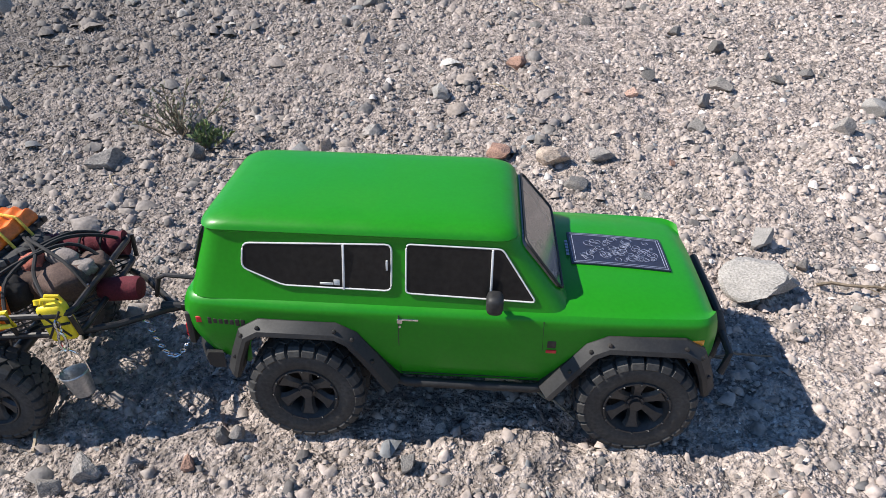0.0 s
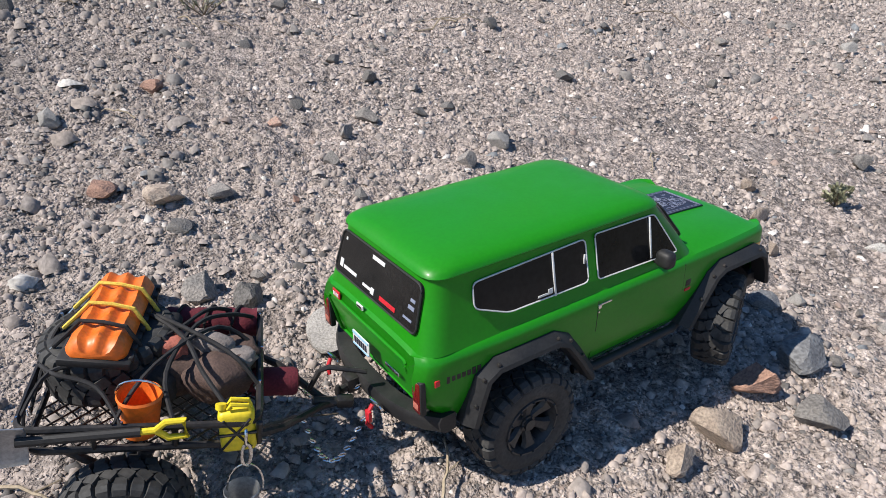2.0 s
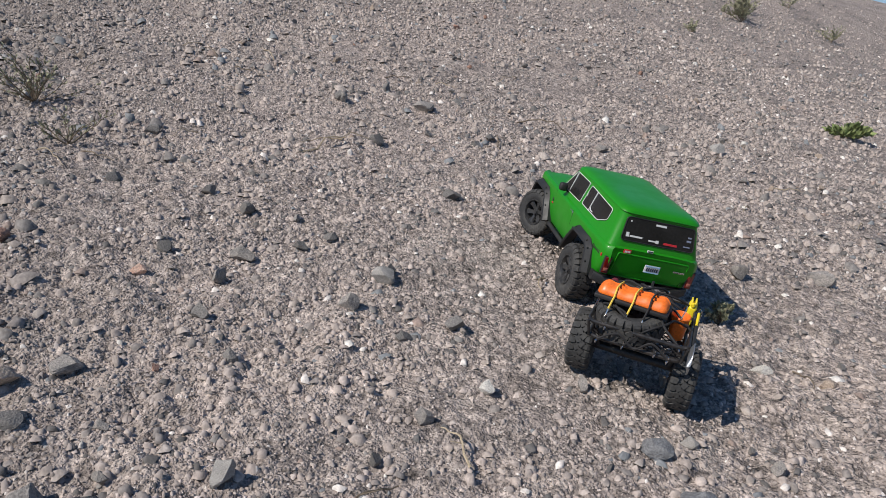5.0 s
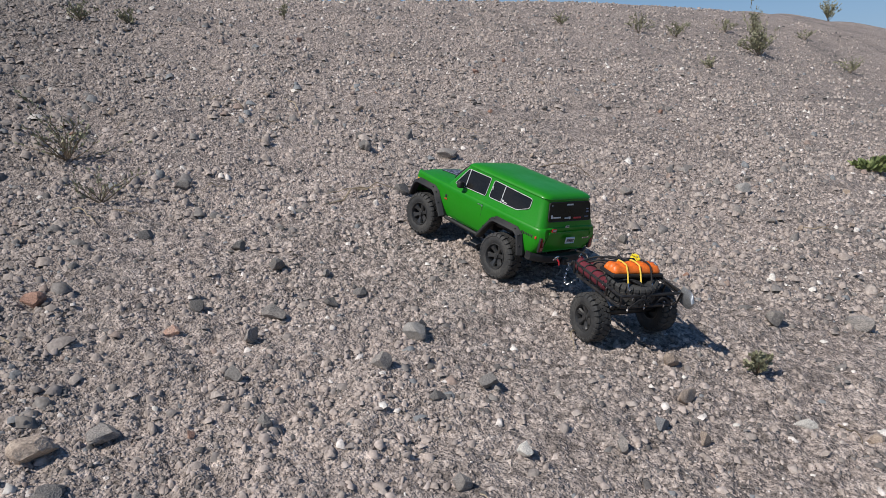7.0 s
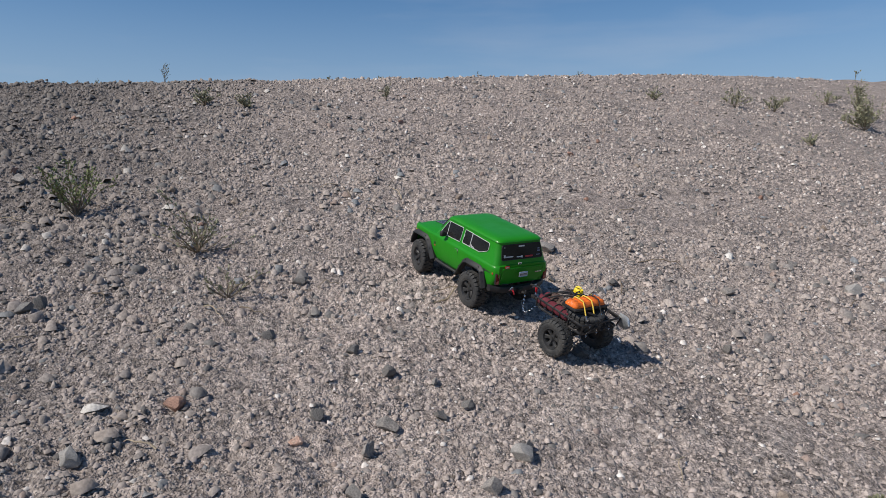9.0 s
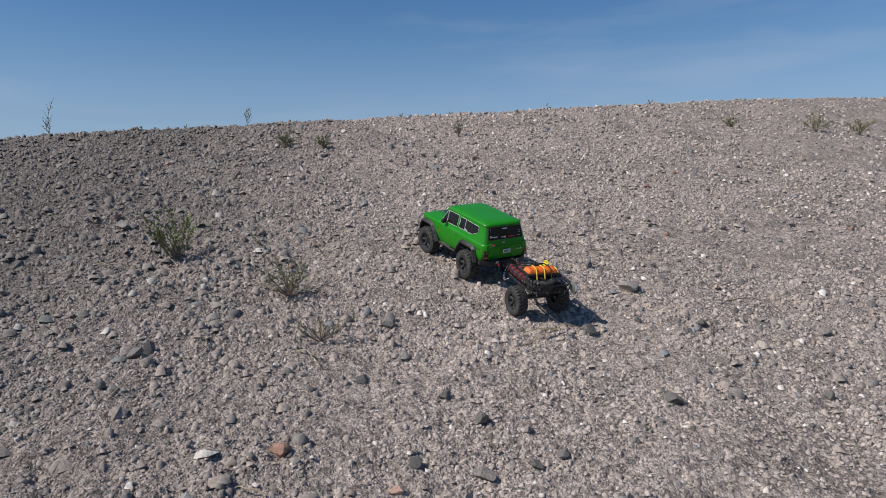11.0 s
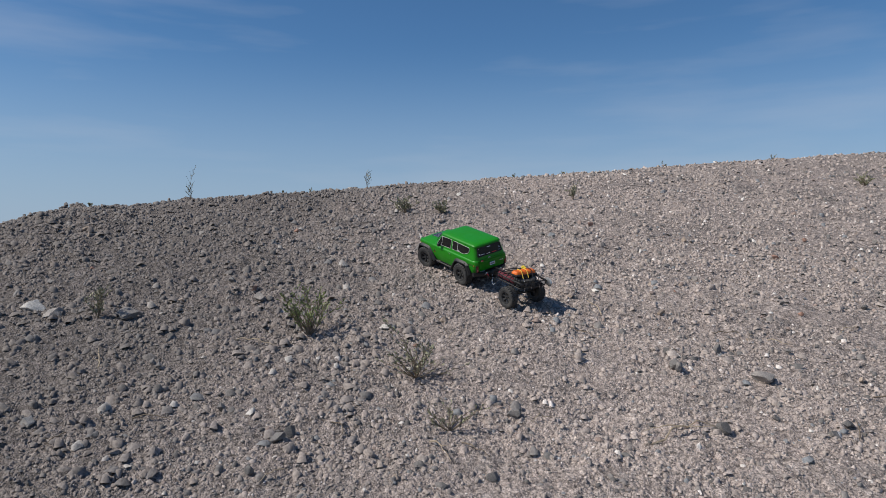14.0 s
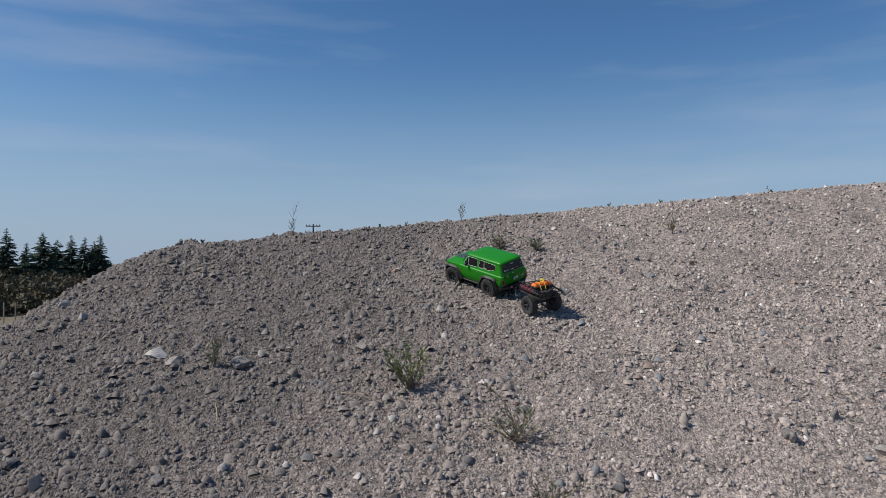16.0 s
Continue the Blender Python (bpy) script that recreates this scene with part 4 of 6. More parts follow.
def blob(bm, c, s, seed, amount=0.18, rot=0.0):
    """A lumpy soft bundle."""
    r = bmesh.ops.create_icosphere(bm, subdivisions=3, radius=1.0)
    m = Matrix.Translation(c) @ Matrix.Rotation(rot, 4, "Z")
    off = Vector((seed * 3.1, seed * 1.7, seed * 0.9))
    for v in r["verts"]:
        p = v.co.copy()
        k = 1 + amount * noise.noise(p * 1.8 + off) + amount * 0.6 * noise.noise(p * 4.5 + off)
        q = Vector([math.copysign(abs(a) ** 0.8, a) for a in p]) * k
        v.co = m @ Vector((q.x * s[0], q.y * s[1], q.z * s[2]))
    return bm


def build_trailer():
    tr = thing("toy_trailer", "black tube-frame toy trailer loaded with camping gear behind the truck", "toy trailer")
    zb, x0, x1, hw = 0.098, -0.098, 0.108, 0.088
    bm = bmesh.new()
    for z, grow in ((zb, 0.0), (zb + 0.026, 0.006)):
        q = rounded([(x0 - grow, -hw - grow), (x1, -hw - grow), (x1, hw + grow), (x0 - grow, hw + grow)], 0.018, 5)
        tube(bm, [(u, v, z) for u, v in q], 0.0034, 8, True)
    frame_ob = part("frame", bm, STEEL, tr, "black tubular steel rack frame")
    for x in (x0, -0.03, 0.04, x1):
        for s in (-1, 1):
            bm = bmesh.new()
            tube(bm, [(x, s * hw, zb), (x - (0.005 if x == x0 else 0), s * (hw + 0.006), zb + 0.026)], 0.0028, 7)
            part("upright", bm, STEEL, frame_ob)
    bm = bmesh.new()                                       # woven wire floor
    for k in range(-13, 14):
        a = 0.0165 * k
        for sg in (-1, 1):
            pts = []
            for t in np.linspace(-0.2, 0.2, 60):
                u, v = a + t, sg * t
                if x0 < u < x1 and abs(v) < hw:
                    pts.append((u, v, zb - 0.001 + 0.0008 * sg))
            if len(pts) > 2:
                tube(bm, [pts[0], pts[-1]], 0.0010, 5)
    part("mesh_floor", bm, STEEL, tr, "black expanded wire mesh floor")
    bm = bmesh.new()                                       # drawbar
    for s in (-1, 1):
        tube(bm, [(x1 - 0.02, s * 0.058, zb), (x1 + 0.012, s * 0.042, zb - 0.006), (TL - 0.022, s * 0.006, zb - 0.016), (TL - 0.01, 0, 0.080)], 0.0036, 8)
    tube(bm, [(TL - 0.03, 0, zb - 0.014), (TL - 0.012, 0, 0.082), (TL + 0.004, 0, 0.080)], 0.0044, 8)
    box(bm, (TL, 0, 0.082), (0.016, 0.011, 0.010), 0.002)
    tube(bm, [(TL - 0.034, 0.004, zb - 0.004), (TL - 0.026, 0.004, zb + 0.018), (TL - 0.018, 0.004, zb + 0.022), (TL + 0.018, 0.004, zb + 0.016)], 0.0026, 8)
    part("drawbar", bm, STEEL, tr, "black A-frame drawbar with coupling")
    bm = bmesh.new()
    for s in (-1, 1):
        bm = bmesh.new()
        for k in range(13):
            t = k / 12
            c = Vector((TL - 0.040 + 0.055 * t, s * (0.022 + 0.018 * math.sin(math.pi * t)), 0.080 - 0.034 * math.sin(math.pi * t)))
            u = Vector((0.0030, 0, -0.0018 * math.cos(math.pi * t))).normalized()
            w = Vector((0, 1, 0)) if k % 2 else Vector((0, 0, 1))
            tube(bm, [c + u * 0.0036 * math.cos(a) + w * 0.0019 * math.sin(a) for a in np.linspace(0, 2 * math.pi, 9)[:-1]], 0.0008, 5, True)
        part("safety_chain", bm, CHROME, tr, "bright steel safety chain")
    bm = bmesh.new()
    tube(bm, [(0, -0.088, 0.0585), (0, 0.088, 0.0585)], 0.0075, 10)
    axle = part("axle", bm, STEEL, tr, "black trailer axle")
    for s in (-1, 1):
        bm = bmesh.new()
        tube(bm, [(0.004, s * 0.058, 0.060), (0.016, s * 0.066, 0.100)], 0.0062, 9)
        tube(bm, [(-0.004, s * 0.058, 0.060), (-0.046, s * 0.060, 0.096)], 0.0034, 8)
        part("shock_absorber", bm, STEEL, axle)
    wheels = []
    for s in (1, -1):
        w = build_wheel(tr, s, TW / TYRE_R)
        w.location = (0, s * TTR, TW)
        wheels.append((w, 0.0, s))
    # load
    bm = bmesh.new()
    m = Matrix.Translation((-0.050, 0.012, 0.1235)) @ Matrix.Rotation(radians(86), 4, "X") @ Matrix.Rotation(radians(8), 4, "Z") @ Matrix.Diagonal((0.95, 1.0, 0.95, 1))
    tread(bm, m)
    part("spare_tyre", bm, RUBBER, tr, "knobbly black spare tyre lying flat", 30)
    tilt = Matrix.Translation((-0.050, 0.006, 0.1600)) @ Matrix.Rotation(radians(-4), 4, "Z") @ Matrix.Rotation(radians(4), 4, "Y") @ Matrix.Diagonal((0.95, 0.97, 1, 1))
    bm = bmesh.new()                                       # black tray under the boards
    box(bm, (0, 0, -0.009), (0.056, 0.148, 0.007), 0.002, None)
    for k in range(9):
        box(bm, (0.027, -0.064 + 0.016 * k, -0.006), (0.004, 0.007, 0.006), 0.001)
    bmesh.ops.transform(bm, matrix=tilt, verts=bm.verts)
    part("recovery_tray", bm, BLACK, tr, "black toothed recovery board")
    bm = bmesh.new()
    rings = []
    for y in np.linspace(-0.070, 0.070, 29):
        e = max(0.0, (abs(y) - 0.060) / 0.010)
        w, h = 0.0240 * (1 - 0.25 * e * e), 0.0120 * (1 - 0.55 * e * e)
        ring = []
        for u in np.linspace(-1, 1, 17):
            ridge = 0.0022 * math.cos(u * 3 * math.pi) + 0.0012 * math.cos(y * 2 * math.pi / 0.028)
            ring.append(Vector((u * w, y, h * (1 - abs(u) ** 5) * 0.8 + ridge * (1 - abs(u) ** 4) - 0.002)))
        ring += [Vector((w * 0.97, y, -0.005)), Vector((-w * 0.97, y, -0.005))]
        rings.append(ring)
    loft(bm, rings)
    bmesh.ops.transform(bm, matrix=tilt, verts=bm.verts)
    part("recovery_board", bm, ORANGE, tr, "orange ridged recovery board", 50)
    for y, m_, lab in ((0.034, STRAP, "yellow elastic strap"), (-0.004, STRAP, "yellow elastic strap"), (-0.036, CORD, "black elastic strap")):
        bm = bmesh.new()
        pts = [tilt @ Vector(p) for p in ((-0.040, y + 0.004, -0.020), (-0.0268, y, -0.002), (-0.018, y, 0.0105), (0.0, y - 0.002, 0.0120), (0.018, y - 0.004, 0.0105), (0.0268, y - 0.005, -0.002), (0.042, y - 0.008, -0.022))]
        tube(bm, pts, 0.0019, 7)
        st = part("strap", bm, m_, tr, lab)
        bm = bmesh.new()
        p = pts[0]
        tube(bm, [p, p + Vector((-0.006, 0.001, -0.008)), p + Vector((-0.010, 0.001, -0.012)), p + Vector((-0.011, 0, -0.006))], 0.0013, 6)
        part("hook", bm, CHROME, st, "bright wire hook")
    net = [((-0.104, 0.06, 0.122), (-0.085, 0.03, 0.144), (-0.060, 0.07, 0.146), (-0.03, 0.094, 0.124)), ((-0.106, 0.02, 0.100), (-0.100, -0.01, 0.130), (-0.075, -0.045, 0.144), (-0.030, -0.06, 0.140), (0.0, -0.094, 0.124)),
           ((-0.106, -0.04, 0.102), (-0.098, -0.02, 0.125), (-0.09, 0.03, 0.142), (-0.06, 0.055, 0.147), (-0.02, 0.06, 0.142)), ((-0.104, -0.08, 0.122), (-0.08, -0.04, 0.143), (-0.02, -0.03, 0.146), (0.03, 0.01, 0.150), (0.06, 0.06, 0.146), (0.09, 0.092, 0.124)),
           ((0.09, -0.092, 0.124), (0.06, -0.05, 0.146), (0.04, 0.0, 0.152), (0.0, 0.05, 0.150), (-0.03, 0.094, 0.126)), ((0.04, -0.094, 0.124), (0.03, -0.05, 0.146), (0.05, 0.02, 0.152), (0.08, 0.05, 0.146), (0.108, 0.08, 0.124)),
           ((0.108, -0.04, 0.124), (0.08, -0.02, 0.148), (0.02, 0.03, 0.154), (-0.01, 0.094, 0.124)), ((0.11, 0.02, 0.122), (0.07, 0.02, 0.150), (0.02, -0.04, 0.148), (-0.01, -0.094, 0.124)),
           ((-0.107, -0.065, 0.098), (-0.110, -0.03, 0.118), (-0.107, 0.0, 0.100), (-0.110, 0.035, 0.118), (-0.107, 0.07, 0.098))]
    for k, line in enumerate(net):
        bm = bmesh.new()
        pts = [Vector(p) for p in line]
        fine = []
        for i in range(len(pts) - 1):
            a, b, c, d = pts[max(0, i - 1)], pts[i], pts[i + 1], pts[min(len(pts) - 1, i + 2)]
            for j in range(5):
                t = j / 5
                fine.append(0.5 * (2 * b + (c - a) * t + (2 * a - 5 * b + 4 * c - d) * t * t + (3 * b - a - 3 * c + d) * t ** 3))
        tube(bm, fine + [pts[-1]], 0.0021, 6)
        cord = part("cargo_cord", bm, CORD, tr, "black elastic cargo net cord")
        for p in (pts[0], pts[-1]):
            bm = bmesh.new()
            tube(bm, [p + Vector((0, 0, 0.006)), p + Vector((0.001, 0, -0.002)), p + Vector((-0.003, 0.002, -0.005)), p + Vector((-0.005, 0.002, 0.0))], 0.0013, 6)
            part("hook", bm, CHROME, cord, "bright wire hook")
    for c, s, sd, m_, lab, rot in [((0.040, 0.010, 0.118), (0.044, 0.040, 0.020), 1, CANVAS, "brown canvas bundle", 0.3), ((0.072, -0.018, 0.122), (0.030, 0.028, 0.019), 2, CANVAS, "brown canvas bundle", 0.9), ((0.030, 0.004, 0.138), (0.014, 0.018, 0.011), 3, PINK, "salmon cloth roll", 0.2),
                                   ((0.062, 0.010, 0.139), (0.024, 0.012, 0.010), 4, CLOTH, "grey cloth roll", -0.5), ((0.012, 0.040, 0.132), (0.026, 0.022, 0.016), 5, CORD, "black bag", 0.1), ((0.088, 0.022, 0.118), (0.020, 0.024, 0.016), 6, CANVAS, "brown canvas bundle", 0.4),
                                   ((0.014, -0.030, 0.120), (0.020, 0.024, 0.019), 7, CORD, "black bag", 0.7), ((0.090, -0.004, 0.132), (0.012, 0.015, 0.008), 8, CLOTH, "grey cloth roll", 1.2)]:
        part("soft_bag" if m_ is not CLOTH and m_ is not PINK else "cloth_roll", blob(bmesh.new(), c, s, sd, 0.22, rot), m_, tr, lab, 60)
    bm = bmesh.new()                                       # rolled blanket along the far rail
    rings = []
    for k in range(25):
        t = k / 24
        x = -0.02 + 0.125 * t
        rings.append([Vector((x, 0.080 + (0.0155 + 0.0016 * math.sin(k * 2.4) + 0.001 * math.sin(k * 5.1 + a)) * math.cos(a) * (0.75 if k in (0, 24) else 1), 0.120 + (0.0145 + 0.0012 * math.sin(k * 2.4 + 1)) * math.sin(a))) for a in [2 * math.pi * j / 14 for j in range(14)]])
    loft(bm, rings)
    roll = part("blanket_roll", bm, MAROON, tr, "maroon blanket roll bound with cord", 60)
    for x in (0.004, 0.032, 0.060, 0.086):
        bm = bmesh.new()
        tube(bm, [(x + 0.006 * math.cos(a), 0.080 + 0.0172 * math.cos(a), 0.120 + 0.0162 * math.sin(a)) for a in [2 * math.pi * j / 14 for j in range(14)]], 0.0016, 6, True)
        part("binding", bm, CORD, roll, "black binding cord")
    bm = bmesh.new()                                       # red gas bottle on the drawbar
    lathe(bm, [(0.004, -0.024), (0.0115, -0.022), (0.0130, -0.018), (0.0130, 0.016), (0.0105, 0.021), (0.004, 0.024)], 18, Matrix.Translation((0.112, 0.0, 0.108)) @ Matrix.Rotation(radians(90), 4, "Z"))
    part("gas_bottle", bm, MAROON, tr, "dark red gas bottle lying on the drawbar")
    bm = bmesh.new()                                       # jerry can
    box(bm, (0.090, -0.087, 0.120), (0.030, 0.017, 0.042), 0.005, Matrix.Rotation(radians(-6), 4, "Y"), 3)
    can = part("jerry_can", bm, YELLOW, tr, "yellow jerry can strapped to the rail")
    bm = bmesh.new()
    for k in (-1, 1):
        tube(bm, [(0.082 + 0.000, -0.087 + 0.004 * k, 0.1425), (0.084, -0.087 + 0.004 * k, 0.1475), (0.098, -0.087 + 0.004 * k, 0.1465), (0.100, -0.087 + 0.004 * k, 0.141)], 0.0020, 7)
    lathe(bm, [(0.0045, 0.0), (0.0045, 0.005)], 10, Matrix.Translation((0.076, -0.087, 0.140)) @ Matrix.Rotation(radians(70), 4, "X"))
    part("handle", bm, YELLOW, can, "yellow can handles and cap")
    bm = bmesh.new()
    tube(bm, [(0.078, -0.0960, 0.104), (0.100, -0.0962, 0.136)], 0.0012, 6)
    tube(bm, [(0.102, -0.0960, 0.106), (0.078, -0.0962, 0.134)], 0.0012, 6)
    tube(bm, [(0.074, -0.096, 0.118), (0.106, -0.096, 0.122)], 0.0014, 6)
    part("lashing", bm, CORD, can, "black lashing cord")
    bm = bmesh.new()                                       # orange bucket
    lathe(bm, [(0.0, 0.000), (0.0145, 0.000), (0.0185, 0.036), (0.0200, 0.038), (0.0185, 0.040), (0.0170, 0.038), (0.0135, 0.004), (0.0, 0.004)], 24, Matrix.Translation((0.010, -0.068, 0.100)) @ Matrix.Rotation(radians(90), 4, "X"))
    pail = part("orange_bucket", bm, ORANGE, tr, "orange plastic bucket")
    bm = bmesh.new()
    tube(bm, [(0.010 + 0.020 * math.cos(a), -0.068 - 0.006 * math.sin(a), 0.138 + 0.018 * math.sin(a)) for a in np.linspace(0, math.pi, 12)], 0.0010, 6)
    part("handle", bm, CHROME, pail, "wire handle")
    # shovel along the near rail
    bm = bmesh.new()
    tube(bm, [(-0.070, -0.1005, 0.118), (0.045, -0.1005, 0.124)], 0.0042, 9)
    shovel = part("shovel", bm, BLACK, tr, "black-shafted shovel with yellow grip on the rail")
    bm = bmesh.new()
    rings = []
    for t in np.linspace(0, 1, 9):
        w = 0.0205 * (1 - 0.15 * (1 - t)) * (1 - max(0, (t - 0.55) / 0.45) ** 2.2 * 0.92)
        rings.append([Vector((-0.060 - 0.058 * t, -0.1020 + 0.006 * (1 - u * u) - (0.0016 if top else 0), 0.116 - 0.004 * t + u * w)) for top, us in ((True, (-1, -0.5, 0, 0.5, 1)), (False, (1, 0.5, 0, -0.5, -1))) for u in us])
    loft(bm, rings)
    part("blade", bm, GALV, shovel, "dull steel shovel blade")
    bm = bmesh.new()
    tube(bm, [(0.043, -0.1005, 0.124), (0.056, -0.1005, 0.1250), (0.064, -0.1005, 0.133), (0.078, -0.1005, 0.1345), (0.080, -0.1005, 0.119), (0.066, -0.1005, 0.1175), (0.056, -0.1005, 0.1250)], 0.0030, 8)
    part("grip", bm, YELLOW, shovel, "yellow D-shaped grip")
    # hanging pail
    bm = bmesh.new()
    lathe(bm, [(0.0, 0.0), (0.0110, 0.0), (0.0150, 0.026), (0.0160, 0.0268), (0.0152, 0.0280), (0.0143, 0.0262), (0.0104, 0.002), (0.0, 0.002)], 24, Matrix.Translation((0.098, -0.109, 0.036)) @ Matrix.Rotation(radians(90), 4, "X") @ Matrix.Rotation(radians(6), 4, "Z"))
    pail = part("metal_pail", bm, GALV, tr, "small galvanised pail hanging from a clip")
    bm = bmesh.new()
    tube(bm, [(0.098 + 0.0152 * math.cos(a), -0.109, 0.063 + 0.029 * math.sin(a) ** 0.8) for a in np.linspace(0, math.pi, 14)], 0.0009, 6)
    part("handle", bm, CHROME, pail, "thin wire handle")
    bm = bmesh.new()
    tube(bm, [(0.098 + 0.004 * math.cos(a), -0.108 + 0.002 * math.sin(a), 0.101 + 0.010 * math.sin(a)) for a in [2 * math.pi * j / 12 for j in range(12)]], 0.0016, 6, True)
    tube(bm, [(0.097, -0.104 + 0.004 * math.cos(a), 0.116 + 0.008 * math.sin(a)) for a in [2 * math.pi * j / 12 for j in range(12)]], 0.0014, 6, True)
    part("clip", bm, CHROME, pail, "bright spring clip")
    rims = {w for w, a, b in wheels}
    for ob in tr.children_recursive:                        # the rack is a good deal narrower than the truck
        if ob not in rims and ob.parent not in rims and ob.name.split(".")[0] not in ("drawbar", "safety_chain", "gas_bottle", "axle", "shock_absorber"):
            keep = ob.name.split(".")[0] in ("spare_tyre",)
            top = any(o.name.split(".")[0] in ("recovery_tray", "recovery_board", "strap") for o in (ob, ob.parent))
            low = "jerry_can" in (ob.name, ob.parent.name)
            back = 0.030 if "shovel" in (ob.name, ob.parent.name) else 0.0
            for v in ob.data.vertices:
                x, y, z = v.co
                x -= back
                v.co = (x + 0.028 if keep else x + 0.031 if top else x * (0.70 if x < 0 else 0.93), y + 0.006 if keep else y * 0.80 + 0.016 if top else y * 0.80, z + (0.001 if low else 0.008 if keep or top else 0.007))
    return tr, wheels


TRAILER, TRAILER_WHEELS = build_trailer()

# ---- stones lying about ----
def stone_mesh(seed, flat):
    """A broken, weathered stone of unit width, resting on z = 0."""
    bm = bmesh.new()
    bmesh.ops.create_icosphere(bm, subdivisions=3, radius=0.5)
    g = random.Random(seed)
    cuts = [(Vector((g.uniform(-1, 1), g.uniform(-1, 1), g.uniform(-0.5, 1))).normalized(), g.uniform(0.17, 0.36)) for _ in range(9)]
    off = Vector((seed * 5.3, seed * 2.1, seed * 7.7))
    for v in bm.verts:
        p = v.co.copy()
        for n, d in cuts:
            k = p.dot(n)
            if k > d:
                p -= n * (k - d) * 0.97
        p *= 1 + 0.16 * noise.noise(p * 2.4 + off) + 0.07 * noise.noise(p * 7 + off) + 0.05 * noise.noise(p * 16 + off)
        v.co = p
    lo = min(v.co.z for v in bm.verts)
    w = max(v.co.x for v in bm.verts) - min(v.co.x for v in bm.verts)
    h = max(v.co.z for v in bm.verts) - lo
    for v in bm.verts:
        v.co = Vector((v.co.x / w, v.co.y / w * flat, (v.co.z - lo) / h))
    me = bpy.data.meshes.new("stone")
    bm.to_mesh(me)
    bm.free()
    me.shade_smooth()
    me.set_sharp_from_angle(angle=radians(24))
    return me


STONE_SHAPES = [(k, 0.7 + 0.06 * (k % 6)) for k in range(12)]
STONE_MESHES = {}
STONE_WORDS = {"pale_granite": "pale grey granite boulder with a flat top", "grey_stone": "angular grey stone half sunk in soil", "dark_basalt": "dark broken basalt stone on the soil", "blue_grey_stone": "blue-grey flat slab of stone",
               "red_brown_stone": "reddish brown flat slab of stone", "tan_stone": "tan dusty stone half sunk in soil", "pink_stone": "smooth pink pebble lying on soil", "white_quartz": "white quartz pebble lying on soil"}
stone_rng = random.Random(11)


def stone(x, y, width, tall, material, shape=None, turn=None):
    k = stone_rng.randrange(12) if shape is None else shape
    key = (k, material.name)
    if key not in STONE_MESHES:
        me = stone_mesh(*STONE_SHAPES[k])
        me.materials.append(material)
        STONE_MESHES[key] = me
    ob = tagged(new("stone", STONE_MESHES[key]), STONE_WORDS[material.name], "stone", "stones on the slope")
    a = stone_rng.uniform(0, 6.3) if turn is None else turn
    tall = min(tall, 0.72 * width)
    sink = 0.5 * tall
    lean = stone_rng.uniform(-0.12, 0.12)
    ob.matrix_basis = Matrix.Translation((x, y, float(surface(x, y)) + 0.001 - sink)) @ Matrix.Rotation(lean, 4, "X") @ Matrix.Rotation(a, 4, "Z") @ Matrix.Diagonal((width, width, tall + sink, 1))
    return ob


stone(0.602, 1.432, 0.054, 0.023, R_GREY)
stone(0.417, 1.407, 0.033, 0.018, R_PINK)
stone(0.104, 1.153, 0.048, 0.020, R_RED)
stone(-0.608, 1.165, 0.069, 0.029, R_GREY)
stone(-0.933, 1.455, 0.050, 0.050, R_GREY)
stone(0.198, 1.106, 0.061, 0.025, R_TAN)
stone(-0.450, 1.191, 0.038, 0.023, R_DARK)
stone(0.432, 0.819, 0.043, 0.025, R_PALE)
stone(0.276, 1.122, 0.041, 0.018, R_GREY)
stone(-0.131, 1.264, 0.038, 0.017, R_GREY)
stone(0.732, 1.168, 0.041, 0.040, R_GREY)
stone(0.846, 1.253, 0.039, 0.037, R_PALE)
stone(-0.212, 1.203, 0.032, 0.019, R_TAN)
stone(0.498, 1.072, 0.030, 0.020, R_DARK)
stone(-0.247, 0.526, 0.017, 0.012, R_DARK)
stone(-0.232, 0.524, 0.016, 0.011, R_GREY)
stone(-0.059, 0.476, 0.026, 0.011, R_DARK)
stone(-0.273, 0.494, 0.022, 0.012, R_RED)
stone(-0.367, 0.482, 0.032, 0.020, R_GREY)
stone(-0.396, 0.463, 0.029, 0.013, R_GREY)
stone(0.006, 1.418, 0.044, 0.027, R_PALE)
stone(-0.025, 0.516, 0.015, 0.009, R_PALE)
stone(0.393, 0.711, 0.096, 0.036, R_PALE)
stone(0.284, 0.802, 0.046, 0.051, R_DARK)
stone(0.222, 0.845, 0.046, 0.030, R_GREY)
stone(0.482, 1.226, 0.042, 0.021, R_DARK)
stone(1.551, 2.418, 0.068, 0.029, R_GREY)
stone(1.255, 2.491, 0.039, 0.039, R_GREY)
stone(2.660, 1.965, 0.075, 0.037, R_PALE)
stone(2.089, 2.014, 0.049, 0.020, R_GREY)
stone(1.557, 2.049, 0.044, 0.018, R_DARK)
stone(0.212, 1.001, 0.041, 0.015, R_DARK)
stone(0.161, 0.846, 0.047, 0.041, R_DARK)
stone(0.545, 1.350, 0.035, 0.020, R_GREY)
stone(0.733, 1.431, 0.038, 0.014, R_DARK)
stone(0.464, 0.766, 0.016, 0.018, R_GREY)
stone(0.620, 0.799, 0.021, 0.014, R_DARK)
stone(0.891, 1.052, 0.046, 0.017, R_DARK)
stone(0.852, 0.518, 0.071, 0.030, R_RED)
stone(0.946, 0.548, 0.077, 0.032, R_BLUE)
stone(0.887, 0.456, 0.055, 0.023, R_DARK)
stone(1.003, 0.667, 0.046, 0.019, R_BLUE)
